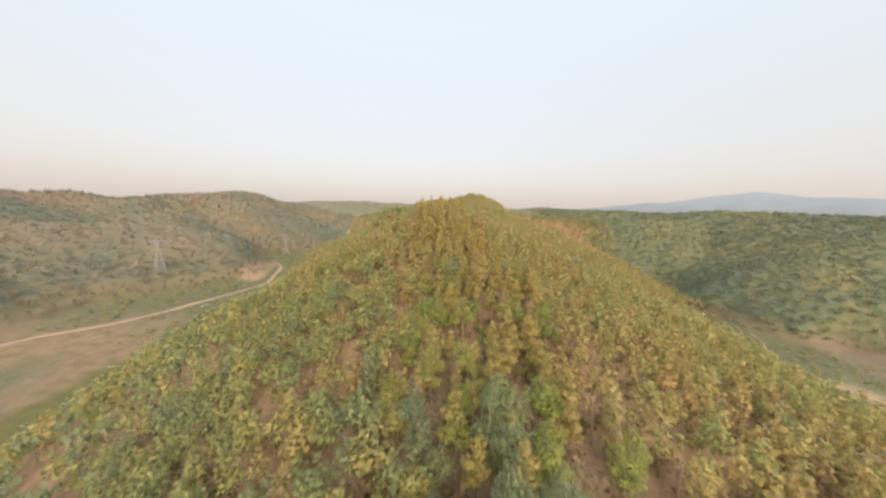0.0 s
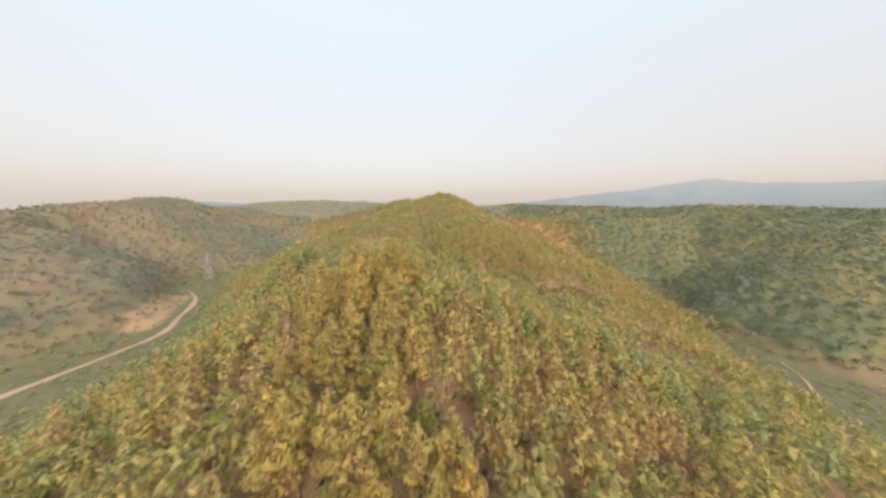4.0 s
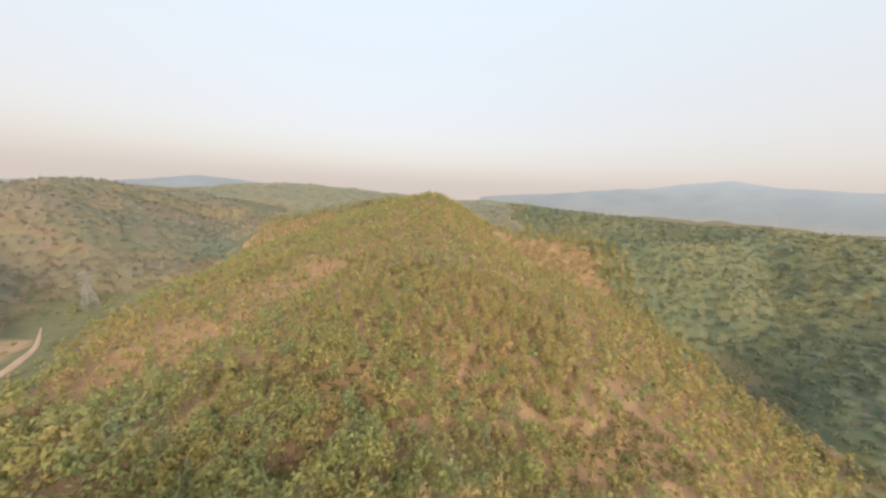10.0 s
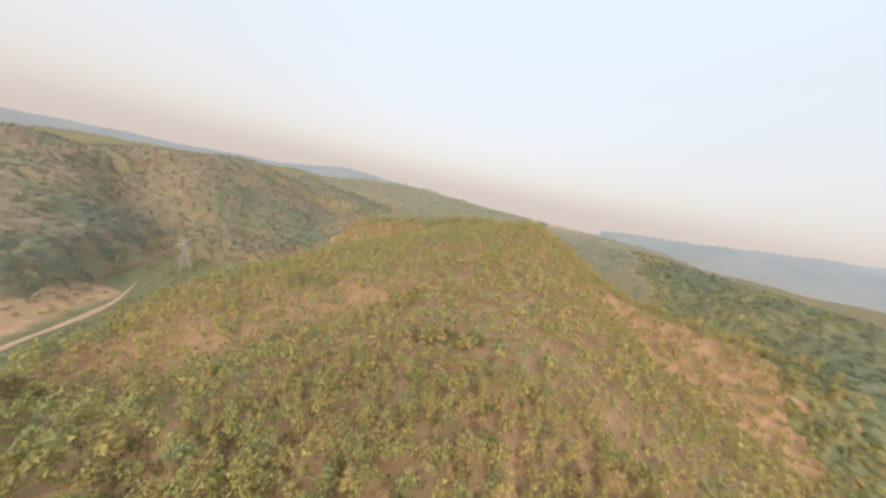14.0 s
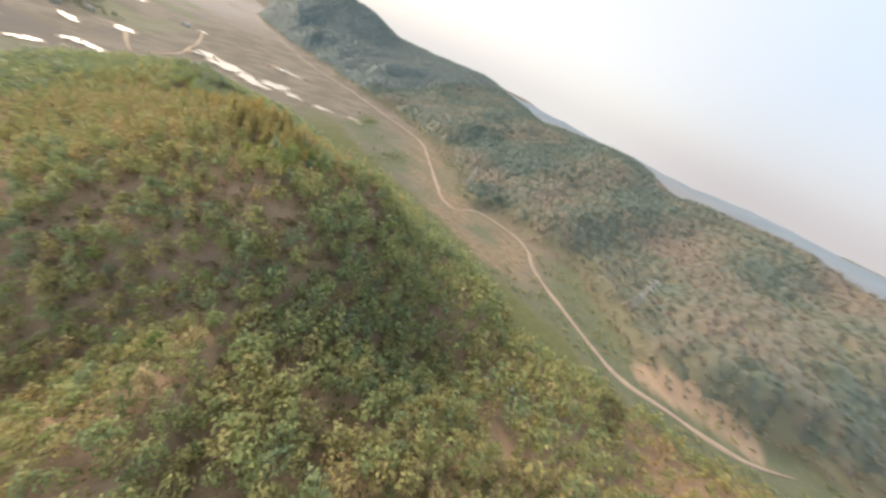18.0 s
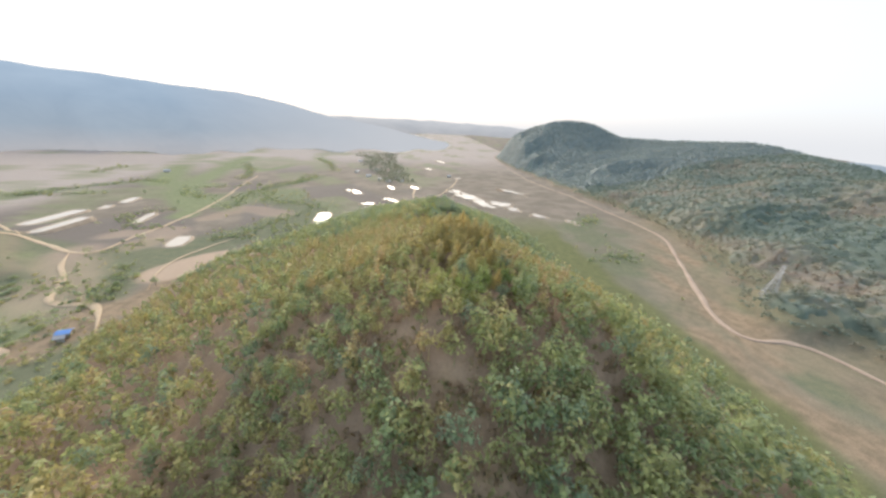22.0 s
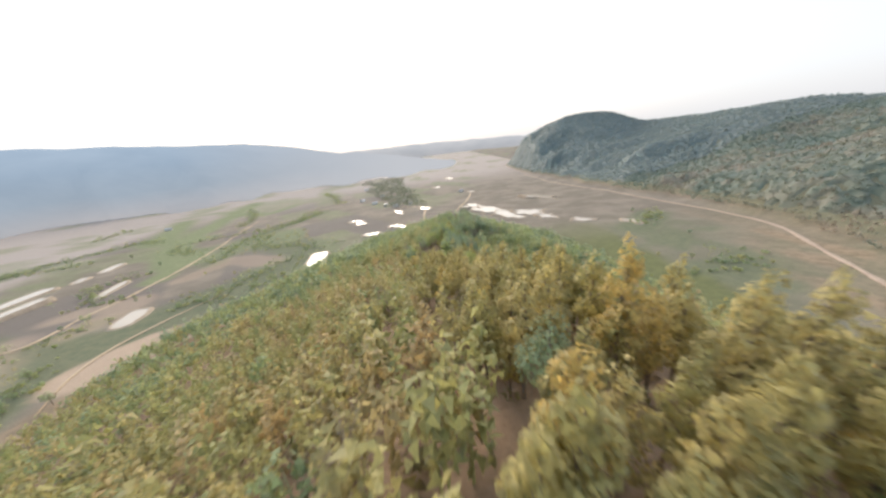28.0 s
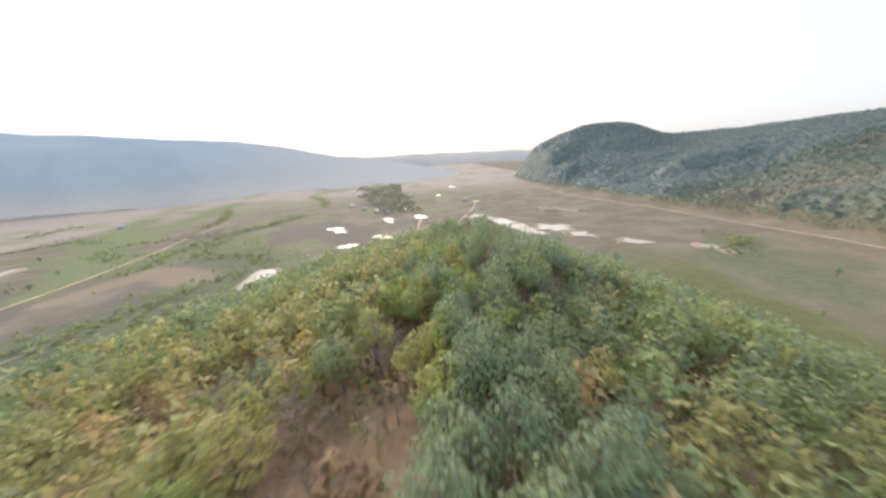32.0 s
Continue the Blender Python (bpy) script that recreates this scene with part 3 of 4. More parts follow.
def pond(cx, cy, a, b, turn, k, label, irregular=0.25, square=2.0, n=36):
    """A shallow pond: a flat sheet of water inside a low earth bank."""
    th = np.arange(n) * 2 * np.pi / n
    r = (np.abs(np.cos(th)) ** square + np.abs(np.sin(th)) ** square) ** (-1 / square)
    r = r * (1 + irregular * (vnoise(np.cos(th) * 2.2 + k * 7, np.sin(th) * 2.2, k) + 0.5 * vnoise(np.cos(th) * 6 + k * 3, np.sin(th) * 6, k + 1)))
    ca, sa_ = math.cos(radians(turn)), math.sin(radians(turn))
    def ring(grow):
        u, v = (a * r + grow) * np.cos(th), (b * r + grow) * np.sin(th)
        return cx + u * ca - v * sa_, cy + u * sa_ + v * ca
    x, y = ring(0)
    level = float(np.max(ground_at(x, y))) + 0.25
    o = tagged(new("pond"), label, "pond")
    o.location = (cx, cy, level)
    bm = bmesh.new()
    bm.faces.new([bm.verts.new((px - cx, py - cy, 0)) for px, py in zip(x, y)])
    me = bpy.data.meshes.new("water")
    bm.to_mesh(me)
    bm.free()
    me.materials.append(water_mat)
    wo = new("water", me)
    wo.parent = o
    rows = []
    for grow, z in ((-0.3, -0.3), (0.5, 0.35), (1.6, 0.3)):
        px, py = ring(grow)
        rows.append(np.column_stack([px - cx, py - cy, np.full(n, z)]))
    px, py = ring(3.4)
    rows.append(np.column_stack([px - cx, py - cy, ground_at(px, py) - level - 0.3]))
    v = np.concatenate(rows)
    f = [(q * n + i, q * n + (i + 1) % n, (q + 1) * n + (i + 1) % n, (q + 1) * n + i) for q in range(3) for i in range(n)]
    bo = new("bank", mesh_from("bank", v, np.array(f), 4, bank_mat))
    bo.parent = o
    return o


pond(188, 82, 14, 6, 118, 7, "grey pond beside the blue roofed shed", 0.1, 4.0)
FISH = "long shallow fish pond with a pale earth bank"
POOL = "shallow muddy pool reflecting the bright sky"
pond(402, -136, 27, 7, 92, 0, FISH, 0.04, 6.0)
pond(358, -104, 23, 5, 93, 1, FISH, 0.04, 6.0)
pond(398, -184, 8, 3.5, 110, 2, FISH, 0.15, 4.0)
pond(406, -222, 16, 5, 105, 3, FISH, 0.15, 4.0)
pond(313, -138, 19, 3, 104, 4, FISH, 0.15, 4.0)
pond(223, -69, 12, 6, 108, 5, FISH, 0.08, 4.0)
pond(130, -152, 20, 7, 100, 6, FISH, 0.03, 6.0)
for n, (px, py, a, b, turn) in enumerate([(-36, -318, 16, 7, 120), (-48, -283, 20, 8, 115), (-68, -243, 15, 9, 115), (-92, -243, 20, 11, 165), (-136, -333, 20, 6, 125), (-102, -209, 9, 4, 120), (-126, -177, 8, 3, 140),
                                          (62, -250, 9, 4, 150), (75, -262, 5, 3, 40), (54, -238, 4, 2, 90), (130, -308, 12, 4, 130), (142, -325, 6, 4, 30), (81, -356, 9, 4, 120), (40, -365, 7, 6, 80), (-21, -790, 28, 7, 110),
                                          (98, -229, 7, 4, 10), (-48, -505, 8, 5, 70), (-160, -150, 7, 2.5, 110), (20, -640, 14, 6, 60)]):
    tagged(pond(px, py, a * 1.25, b * 1.35, turn, n, POOL, 0.6, 2.0), group="pools in the dry plain")


# ---- trees ----
rng = np.random.RandomState(5)


def leaf_cloud(count, size, lobes, droop=0.25, seed=0, ruffle=0.5):
    """Leaves as pointed blades on the shells of some lobes (x, y, z, radius, height)."""
    r = np.random.RandomState(seed)
    L = np.array(lobes, float)
    wgt = L[:, 3] ** 2
    pick = r.choice(len(L), count, p=wgt / wgt.sum())
    d = r.normal(size=(count, 3))
    d /= np.linalg.norm(d, axis=1)[:, None]
    rad = 0.64 + 0.41 * r.rand(count) ** 0.6
    c = L[pick, :3] + d * rad[:, None] * np.stack([L[pick, 3], L[pick, 3], L[pick, 4]], 1)
    n = d + r.normal(scale=ruffle, size=(count, 3)) + [0, 0, 0.6]
    n /= np.linalg.norm(n, axis=1)[:, None]
    u = np.cross(n, r.normal(size=(count, 3)))
    u /= np.linalg.norm(u, axis=1)[:, None]
    v = np.cross(n, u)
    s = size * (0.6 + 0.8 * r.rand(count))[:, None]
    tip = c + u * s * 0.7 - [0, 0, 1] * s * droop
    a, b = c + v * s * 0.42 - u * s * 0.3, c - v * s * 0.42 - u * s * (0.3 + 0.3 * r.rand(count)[:, None])
    verts = np.stack([b, tip, a], 1).reshape(-1, 3)
    faces = np.arange(count * 3).reshape(-1, 3)
    soft = d + [0, 0, 0.35] + r.normal(scale=0.22, size=(count, 3))
    flip = (soft * np.cross(u, v)).sum(1) < 0
    faces[flip] = faces[flip][:, ::-1]
    return verts, faces, np.repeat(unit(soft), 3, 0)


def unit(v):
    return v / (np.linalg.norm(v, axis=1)[:, None] + 1e-9)


def tube(path, radii, sides):
    """A tapered tube through points: verts and quad faces."""
    path, rows = np.asarray(path, float), []
    for i, q in enumerate(path):
        t = path[min(i + 1, len(path) - 1)] - path[max(i - 1, 0)]
        t = t / (np.linalg.norm(t) + 1e-9)
        u = np.cross(t, (0.3, 1, 0.1))
        u /= np.linalg.norm(u)
        w = np.cross(t, u)
        a = np.arange(sides) * 2 * np.pi / sides
        rows.append(q + radii[i] * (np.cos(a)[:, None] * u + np.sin(a)[:, None] * w))
    f = [(i * sides + k, i * sides + (k + 1) % sides, (i + 1) * sides + (k + 1) % sides, (i + 1) * sides + k) for i in range(len(path) - 1) for k in range(sides)]
    return np.concatenate(rows), np.array(f)


def join(pieces):
    v, f, n, o = [], [], [], 0
    for p in pieces:
        v.append(p[0])
        f.append(p[1] + o)
        n.append(p[2] if len(p) > 2 else np.tile((0, 0, 1.0), (len(p[0]), 1)))
        o += len(p[0])
    if len(pieces[0]) > 2:
        return np.concatenate(v), np.concatenate(f), np.concatenate(n)
    return np.concatenate(v), np.concatenate(f)


def lobes_of(kind, seed):
    r = np.random.RandomState(seed)
    if kind == "teak":   # slender, leaves in uneven tiers along a straight stem
        h = 7.9 + 1.6 * r.rand()
        out = [(0.1 * r.randn(), 0.1 * r.randn(), h - 0.7, 0.45, 0.9)]
        for k in range(10):
            z = h - 1.1 - k * 0.52
            q = 0.3 + 1.15 * min(1, (k + 1) / 5) * (0.75 + 0.5 * r.rand())
            a = k * 2.4 + 0.8 * r.rand()
            out.append((q * 0.62 * math.cos(a), q * 0.62 * math.sin(a), z, 0.42 + 0.5 * q * (0.6 + 0.5 * r.rand()), 0.62))
        return h, out
    if kind == "broad":
        h = 6.8 + 1.2 * r.rand()
        out = [(0, 0, h - 1.8, 1.5, 1.5)]
        for k in range(8):
            a = k * 0.78 + r.rand()
            q = 1.1 + 0.9 * r.rand()
            out.append((q * math.cos(a), q * math.sin(a), h - 2.2 - 1.8 * r.rand(), 0.9 + 0.5 * r.rand(), 0.8))
        return h, out
    if kind == "dark":
        h = 7.8 + 1.2 * r.rand()
        out = [(0, 0, h - 1.6, 1.4, 1.5), (0.2, -0.3, h - 3.4, 2.0, 1.7)]
        for k in range(9):
            a = k * 0.7 + r.rand()
            q = 1.2 + 0.7 * r.rand()
            out.append((q * math.cos(a), q * math.sin(a), h - 2.2 - 2.8 * r.rand(), 0.95 + 0.4 * r.rand(), 0.9))
        return h, out
    h = 1.9 + 0.8 * r.rand()   # shrub
    return h, [(0, 0, h * 0.6, 0.9, 0.7)] + [(0.9 * math.cos(a), 0.9 * math.sin(a), h * 0.45, 0.6, 0.5) for a in r.rand(4) * 6.28]


def trunk_mesh(name, kind, seed, h, lobes, material):
    r = np.random.RandomState(seed + 50)
    base = 0.15 if kind == "teak" else 0.2
    stem = [(0, 0, -0.6), (0.05, 0, h * 0.25), (0.1 * r.randn(), 0.1 * r.randn(), h * 0.55), (lobes[0][0], lobes[0][1], h - 0.9)]
    pieces = [tube(stem, [base * 1.25, base, base * 0.7, base * 0.2], 6)]
    for lx, ly, lz, lr, lh in lobes[1:7]:
        z = max(h * 0.3, lz - 1.1)
        pieces.append(tube([(0, 0, z), (lx * 0.5, ly * 0.5, z + 0.5), (lx, ly, lz)], [base * 0.45, base * 0.3, base * 0.1], 3))
    v, f = join(pieces)
    return mesh_from(name, v, f, 4, material)


def make_tree(name, kind, seed, count, size, leaf_mat, label, category="tree"):
    h, lobes = lobes_of(kind, seed)
    o = tagged(new(name), label, category, "trees on the wooded ridge")
    t = new("trunk", trunk_mesh("trunk", kind, seed, h, lobes, bark))
    v, f, n = leaf_cloud(count, size, lobes, 0.3 if kind == "teak" else 0.12, seed)
    c = new("crown", mesh_from("crown", v, f, 3, leaf_mat, (), n))
    t.parent = c.parent = o
    return o


def make_bare(seed):
    r = np.random.RandomState(seed)
    o = tagged(new("leafless_tree"), "grey-brown leafless tree with fine bare twigs", "tree", "trees on the wooded ridge")
    h = 6.5 + r.rand()
    t = new("trunk", mesh_from("trunk", *tube([(0, 0, -0.5), (0.1, 0, h * 0.4), (0, 0.15, h * 0.75), (0, 0, h)], [0.16, 0.12, 0.07, 0.02], 6), 4, dry_twig))
    pieces = []
    for k in range(26):
        a, z = r.rand() * 6.28, h * (0.3 + 0.6 * r.rand())
        l = (h - z) * 0.5 + 0.9
        p0 = np.array((0, 0, z))
        p1 = p0 + l * 0.5 * np.array((math.cos(a), math.sin(a), 0.7))
        p2 = p1 + l * 0.5 * np.array((math.cos(a + 0.4), math.sin(a + 0.4), 1.0))
        pieces.append(tube([p0, p1, p2], [0.045, 0.03, 0.01], 3))
        for j in range(3):
            b = a + r.randn() * 0.8
            pieces.append(tube([p1 + (p2 - p1) * 0.3 * j, p1 + (p2 - p1) * 0.3 * j + 0.8 * np.array((math.cos(b), math.sin(b), 0.6))], [0.022, 0.008], 3))
    c = new("crown", mesh_from("crown", *join(pieces), 4, dry_twig))
    t.parent = c.parent = o
    return o


# where trees stand: a jittered grid over each wooded slope
def scatter(x0, x1, y0, y1, step, seed):
    r = np.random.RandomState(seed)
    X, Y = np.meshgrid(np.arange(x0, x1, step), np.arange(y0, y1, step))
    X, Y = X.ravel() + (r.rand(X.size) - 0.5) * step * 0.95, Y.ravel() + (r.rand(Y.size) - 0.5) * step * 0.95
    return X, Y


CREST_Y = np.array([q[1] for q in MAIN], float)
CREST_X = np.array([q[0] for q in MAIN], float)


def crest_x(y):
    return np.interp(y, CREST_Y, CREST_X)


def clearing(x, y):
    """Bare patches in the wood."""
    a = line_dist(x, y, SPUR_TOP) < 5.5 + 3 * vnoise(x / 6, y / 6, 4)
    for r, line in GLADES:
        a = a | (line_dist(x, y, line) < r * (1 + 0.45 * vnoise(x / 3.5, y / 3.5, 2)))
    b = (fbm(x / 24, y / 17, 7, 3) > 0.43 - 0.16 * smooth(190, 215, y) * (x - crest_x(y) < 15) * (y < 235) + 0.16 * smooth(225, 245, y) + 0.14 * smooth(205, 225, y) * (np.abs(x - crest_x(y)) > 16)) & ~((y > 168) & (y < 190) & (x < 25)) & ~((np.abs(x - crest_x(y)) < 22) & (y < 120)) & (x < 105)
    return a | b


def inner(x, y):
    """The stretch of the ridge along its crest, where the wood is drawn tree by tree."""
    return (np.abs(x - crest_x(y)) < 52) & (y > -95) & (y < 255)


X, Y = scatter(-135, 185, -175, 470, 2.4, 11)
keep = inner(X, Y) & (~clearing(X, Y) | ((Y > 120) & (rng.rand(len(X)) < 0.32))) & (rng.rand(len(X)) < np.where(Y < 45, 0.85, np.where(Y > 110, 0.8, 1.0)))
X1, Y1 = scatter(-135, 185, -175, 470, 3.5, 12)
keep1 = ~inner(X1, Y1) & (above(X1, Y1) > 2.0) & (~clearing(X1, Y1) | (rng.rand(len(X1)) < 0.4)) & (rng.rand(len(X1)) < 0.9)
X, Y = np.concatenate([X[keep], X1[keep1]]), np.concatenate([Y[keep], Y1[keep1]])
side = X - crest_x(Y)
# species: teak on the crest and the south-east, broad green trees on the north-west slope and in the saddle
green = 0.5 * fbm(X / 45, Y / 45, 1, 3) + 0.25 * rng.randn(len(X))
green += 0.08 + 0.12 * (1 - smooth(40, 70, Y)) + 0.42 * smooth(95, 135, Y) * (1 - smooth(200, 235, Y)) * (1 - smooth(-5, 30, side)) + 0.22 * smooth(98, 118, Y) * (1 - smooth(185, 205, Y)) * (1 - smooth(25, 55, np.abs(side))) + 0.2 * smooth(150, 165, Y) * (1 - smooth(185, 200, Y)) + 0.34 * (1 - smooth(5, 40, Y)) + 0.12 * (side < -10) + 0.08 * (side < 0) * (Y < 35) + 0.34 * smooth(195, 235, Y) * (1 - smooth(-5, 25, side)) + 0.22 * smooth(12, 28, -side) * (Y < 125) + 0.12 * smooth(22, 45, side) * (Y < 125) - 0.14 * smooth(10, 25, Y) * (1 - smooth(75, 95, Y))
kind = np.where(green > 0.62, 2, np.where(green > 0.22, 1, 0))
kind = np.where(rng.rand(len(X)) < np.where(Y < 30, 0.16, 0.06), 3, kind)
size = (0.66 + 0.6 * rng.rand(len(X))) * np.where(kind == 0, 1.0, 0.95)
size *= np.where(Y > 230, 0.9, 1.0)
size *= 1 + 0.35 * (smooth(110, 150, Y) * (1 - smooth(195, 225, Y)) * (side < 5) * (kind > 0))
size *= 1 + 0.1 * (1 - smooth(10, 45, Y)) * (kind > 0)
size = np.where((Y > 0) & (Y < 66), np.minimum(size, 0.97), size)
GAP = (12.5, 16)
# some large trees that stand out on the crest
for x, y, k, g in ((3.2, 91, 2, 1.0), (0, 4, 2, 1.1), (-4.5, 8, 2, 1.1), (-9, 9, 2, 1.05), (-8, 28, 2, 1.2), (-5.5, 23.5, 1, 1.3), (-9, 48, 2, 0.95), (12, 58, 2, 0.9), (3, 42, 1, 1.1), (4.5, 23.8, 2, 0.9)):
    d2 = (X - x) ** 2 + (Y - y) ** 2
    size[d2 < 6.5] *= 0.75
    i = int(np.argmin(d2))
    X[i], Y[i], kind[i], size[i] = x, y, k, g
kind[(X > -1) & (X < 8) & (Y > 4) & (Y < 22) & (kind != 0)] = 2   # dark trees beside the gap and down the western side
kind[(X < 4) & (Y < 28) & (kind == 1) & (rng.rand(len(X)) < 0.25)] = 2
gap = (X - GAP[0]) ** 2 / 14 + (Y - GAP[1]) ** 2 / 90 < 1   # a dry gap with leafless trees
kind[gap], size[gap] = 3, 0.4 + 0.25 * rng.rand(gap.sum())
side = X - crest_x(Y)
turn = rng.rand(len(X)) * 360
Zt = ground_at(X, Y)

near_rank = np.abs(side) + 2.0 * np.maximum(0, Y - 120) + 1.6 * np.maximum(0, -60 - Y)
KINDS = {
    0: [make_tree("teak_tree", "teak", s, 1150, 0.3, leaf_teak, "slender teak tree with large drying yellow-olive leaves") for s in (1, 2, 3, 4)],
    1: [make_tree("broadleaf_tree", "broad", s, 1250, 0.265, leaf_broad, "spreading broadleaf tree with green and yellowing leaves") for s in (5, 6, 7)],
    2: [make_tree("evergreen_tree", "dark", s, 1300, 0.25, leaf_dark, "dense rounded evergreen tree with dark blue-green leaves") for s in (8, 9, 10)],
    3: [make_bare(s) for s in (12, 13)],
}
WIDE, TALL = 0.7, 0.86   # young trees, slender for their height
LIMIT = {0: 180, 1: 170, 2: 150, 3: 95}
single = np.zeros(len(X), bool)
for k, models in KINDS.items():
    idx = np.where(kind == k)[0]
    idx = idx[np.argsort(near_rank[idx])][:LIMIT[k]]
    single[idx] = True
    for n, i in enumerate(idx):
        m = pose(X[i], Y[i], Zt[i], 3 * rng.randn(), 3 * rng.randn(), turn[i]) @ Matrix.Diagonal((WIDE * size[i], WIDE * size[i], TALL * size[i], 1))
        src = models[n % len(models)]
        if n < len(models):
            src.matrix_basis = m
        else:
            c = copy_thing(src, Matrix.Identity(4))
            c.matrix_basis = m


def forest(name, xs, ys, tints, sizes, kinds, count, leaf, material, label, seed, tall=1.0):
    """Many trees joined into one mesh: crowns of leaf clumps on thin stems."""
    zs = ground_at(xs, ys)
    V, F, T, N, o = [], [], [], [], 0
    variants = []
    for k, kd in enumerate(("teak", "broad", "dark", "shrub")):
        for s in range(4):
            h, lobes = lobes_of(kd, 20 + 4 * k + s)
            pieces = [leaf_cloud(count, leaf, lobes, 0.2, seed + s)]
            if count > 30 and kd != "shrub":
                sv, sf = tube([(0, 0, -0.5), (0, 0, h * 0.8)], [0.14, 0.05], 3)
                pieces.append((sv, np.concatenate([sf[:, :3], sf[:, [0, 2, 3]]])))
            variants.append(join(pieces))
    r = np.random.RandomState(seed)
    pick = r.randint(0, 4, len(xs)) + 4 * kinds
    ang = r.rand(len(xs)) * 6.28
    for n, (pv, pf, pn) in enumerate(variants):
        idx = np.where(pick == n)[0]
        if not len(idx):
            continue
        c, s = np.cos(ang[idx])[:, None], np.sin(ang[idx])[:, None]
        sc = sizes[idx][:, None]
        x = (pv[None, :, 0] * c - pv[None, :, 1] * s) * sc + xs[idx][:, None]
        y = (pv[None, :, 0] * s + pv[None, :, 1] * c) * sc + ys[idx][:, None]
        z = pv[None, :, 2] * sc * tall + zs[idx][:, None]
        V.append(np.stack([x, y, z], 2).reshape(-1, 3))
        F.append((pf[None] + (np.arange(len(idx)) * len(pv))[:, None, None] + o).reshape(-1, 3))
        T.append(np.repeat(tints[idx], len(pv)))
        N.append(np.stack([pn[None, :, 0] * c - pn[None, :, 1] * s, pn[None, :, 0] * s + pn[None, :, 1] * c, np.repeat(pn[None, :, 2], len(idx), 0)], 2).reshape(-1, 3))
        o += len(idx) * len(pv)
    ob = new(name, mesh_from(name, np.concatenate(V), np.concatenate(F), 3, material, (("tint", np.concatenate(T)),), np.concatenate(N)))
    return tagged(ob, label, "forest", kind="stuff")


rest = ~single & (kind != 3)
tint = np.clip(np.choose(np.clip(kind, 0, 2), [0.66, 0.42, 0.2]) + 0.08 * smooth(95, 115, Y) * (kind == 2) + 0.1 * smooth(140, 175, Y) * (kind > 0) - 0.12 * smooth(35, 55, np.abs(side)) * (Y < 140) + 0.05 * (Y < 40) + 0.15 * rng.randn(len(X)), 0, 0.99)
for name, part_of, n, leaf, label in (("crest_forest", inner(X, Y), 118, 0.66, "dry mixed forest of yellow-olive and green trees along the crest"),
                                      ("slope_forest", ~inner(X, Y), 42, 1.0, "dry mixed forest of yellow-olive and green trees on the slopes")):
    w = rest & part_of
    forest(name, X[w], Y[w], tint[w], size[w] * np.where(inner(X[w], Y[w]), WIDE, 0.85), np.clip(kind[w], 0, 2), n, leaf, leaf_mixed, label, 1, 1.2)

# undergrowth between the trees near the crest
UX, UY = scatter(-120, 170, -130, 440, 2.0, 21)
open_ = clearing(UX, UY)
keep = (above(UX, UY) > 2.0) & (open_ | (inner(UX, UY) & (rng.rand(len(UX)) < np.where(UY < 60, 0.75, 0.4))))
UX, UY = UX[keep], UY[keep]
forest("undergrowth", UX, UY, np.clip(0.42 - 0.2 * smooth(120, 200, UY) + 0.3 * rng.randn(len(UX)), 0, 1), (0.5 + 0.9 * rng.rand(len(UX)) ** 1.5) * np.where(clearing(UX, UY), 1.25, 1.0), np.full(len(UX), 3), 24, 0.54, leaf_brush, "low dry brownish shrubs and seedlings between the trees", 2)

# the opposite slopes
def canopy(name, xs, ys, tints, step, spread, high, material, label, seed):
    """A closed wood seen from afar: one sheet of overlapping uneven crowns, one rounded crown a tree, open where no tree stands."""
    r = np.random.RandomState(seed)
    core = above(xs, ys) > 8
    xs, ys, tints = xs[core], ys[core], tints[core]
    x0, y0 = xs.min() - 8, ys.min() - 8
    nx, ny = int((xs.max() - x0 + 8) / step), int((ys.max() - y0 + 8) / step)
    gx, gy = np.meshgrid(x0 + np.arange(nx) * step, y0 + np.arange(ny) * step)
    gx, gy = gx + step * 0.35 * r.randn(ny, nx) * 0.5, gy + step * 0.35 * r.randn(ny, nx) * 0.5
    best, hue = np.full(gx.shape, -9.0), np.zeros(gx.shape)
    rad = spread * (0.8 + 0.45 * r.rand(len(xs)))
    top = high * (0.75 + 0.5 * r.rand(len(xs))) * (0.5 + 0.5 * smooth(8, 16, above(xs, ys)))
    reach = int(spread * 1.3 / step) + 1
    ci, cj = np.round((ys - y0) / step).astype(int), np.round((xs - x0) / step).astype(int)
    for di in range(-reach, reach + 1):
        for dj in range(-reach, reach + 1):
            i, j = np.clip(ci + di, 0, ny - 1), np.clip(cj + dj, 0, nx - 1)
            q = np.hypot(gx[i, j] - xs, gy[i, j] - ys) / rad
            h = np.where(q < 1, top * (0.3 + 0.7 * np.sqrt(np.clip(1 - q * q, 0, 1))), -9.0)
            np.maximum.at(best, (i, j), h)
            won = h >= best[i, j] - 1e-6
            hue[i[won], j[won]] = tints[won]
    best = np.where(best > 0, best + 0.22 * r.randn(ny, nx), -2.0)
    gz = ground_at(gx.ravel(), gy.ravel()).reshape(gx.shape) + best
    k = (np.arange(ny - 1)[:, None] * nx + np.arange(nx - 1)[None]).ravel()
    quad = np.stack([k, k + 1, k + nx + 1, k + nx], 1)
    quad = quad[(best.ravel()[quad] > 0).any(1)]
    used, inv = np.unique(quad, return_inverse=True)
    me = mesh_from(name, np.stack([gx.ravel(), gy.ravel(), gz.ravel()], 1)[used], inv.reshape(-1, 4), 4, material, (("tint", hue.ravel()[used]),))
    me.polygons.foreach_set("use_smooth", np.ones(len(quad), bool))
    return tagged(new(name, me), label, "forest", kind="stuff")


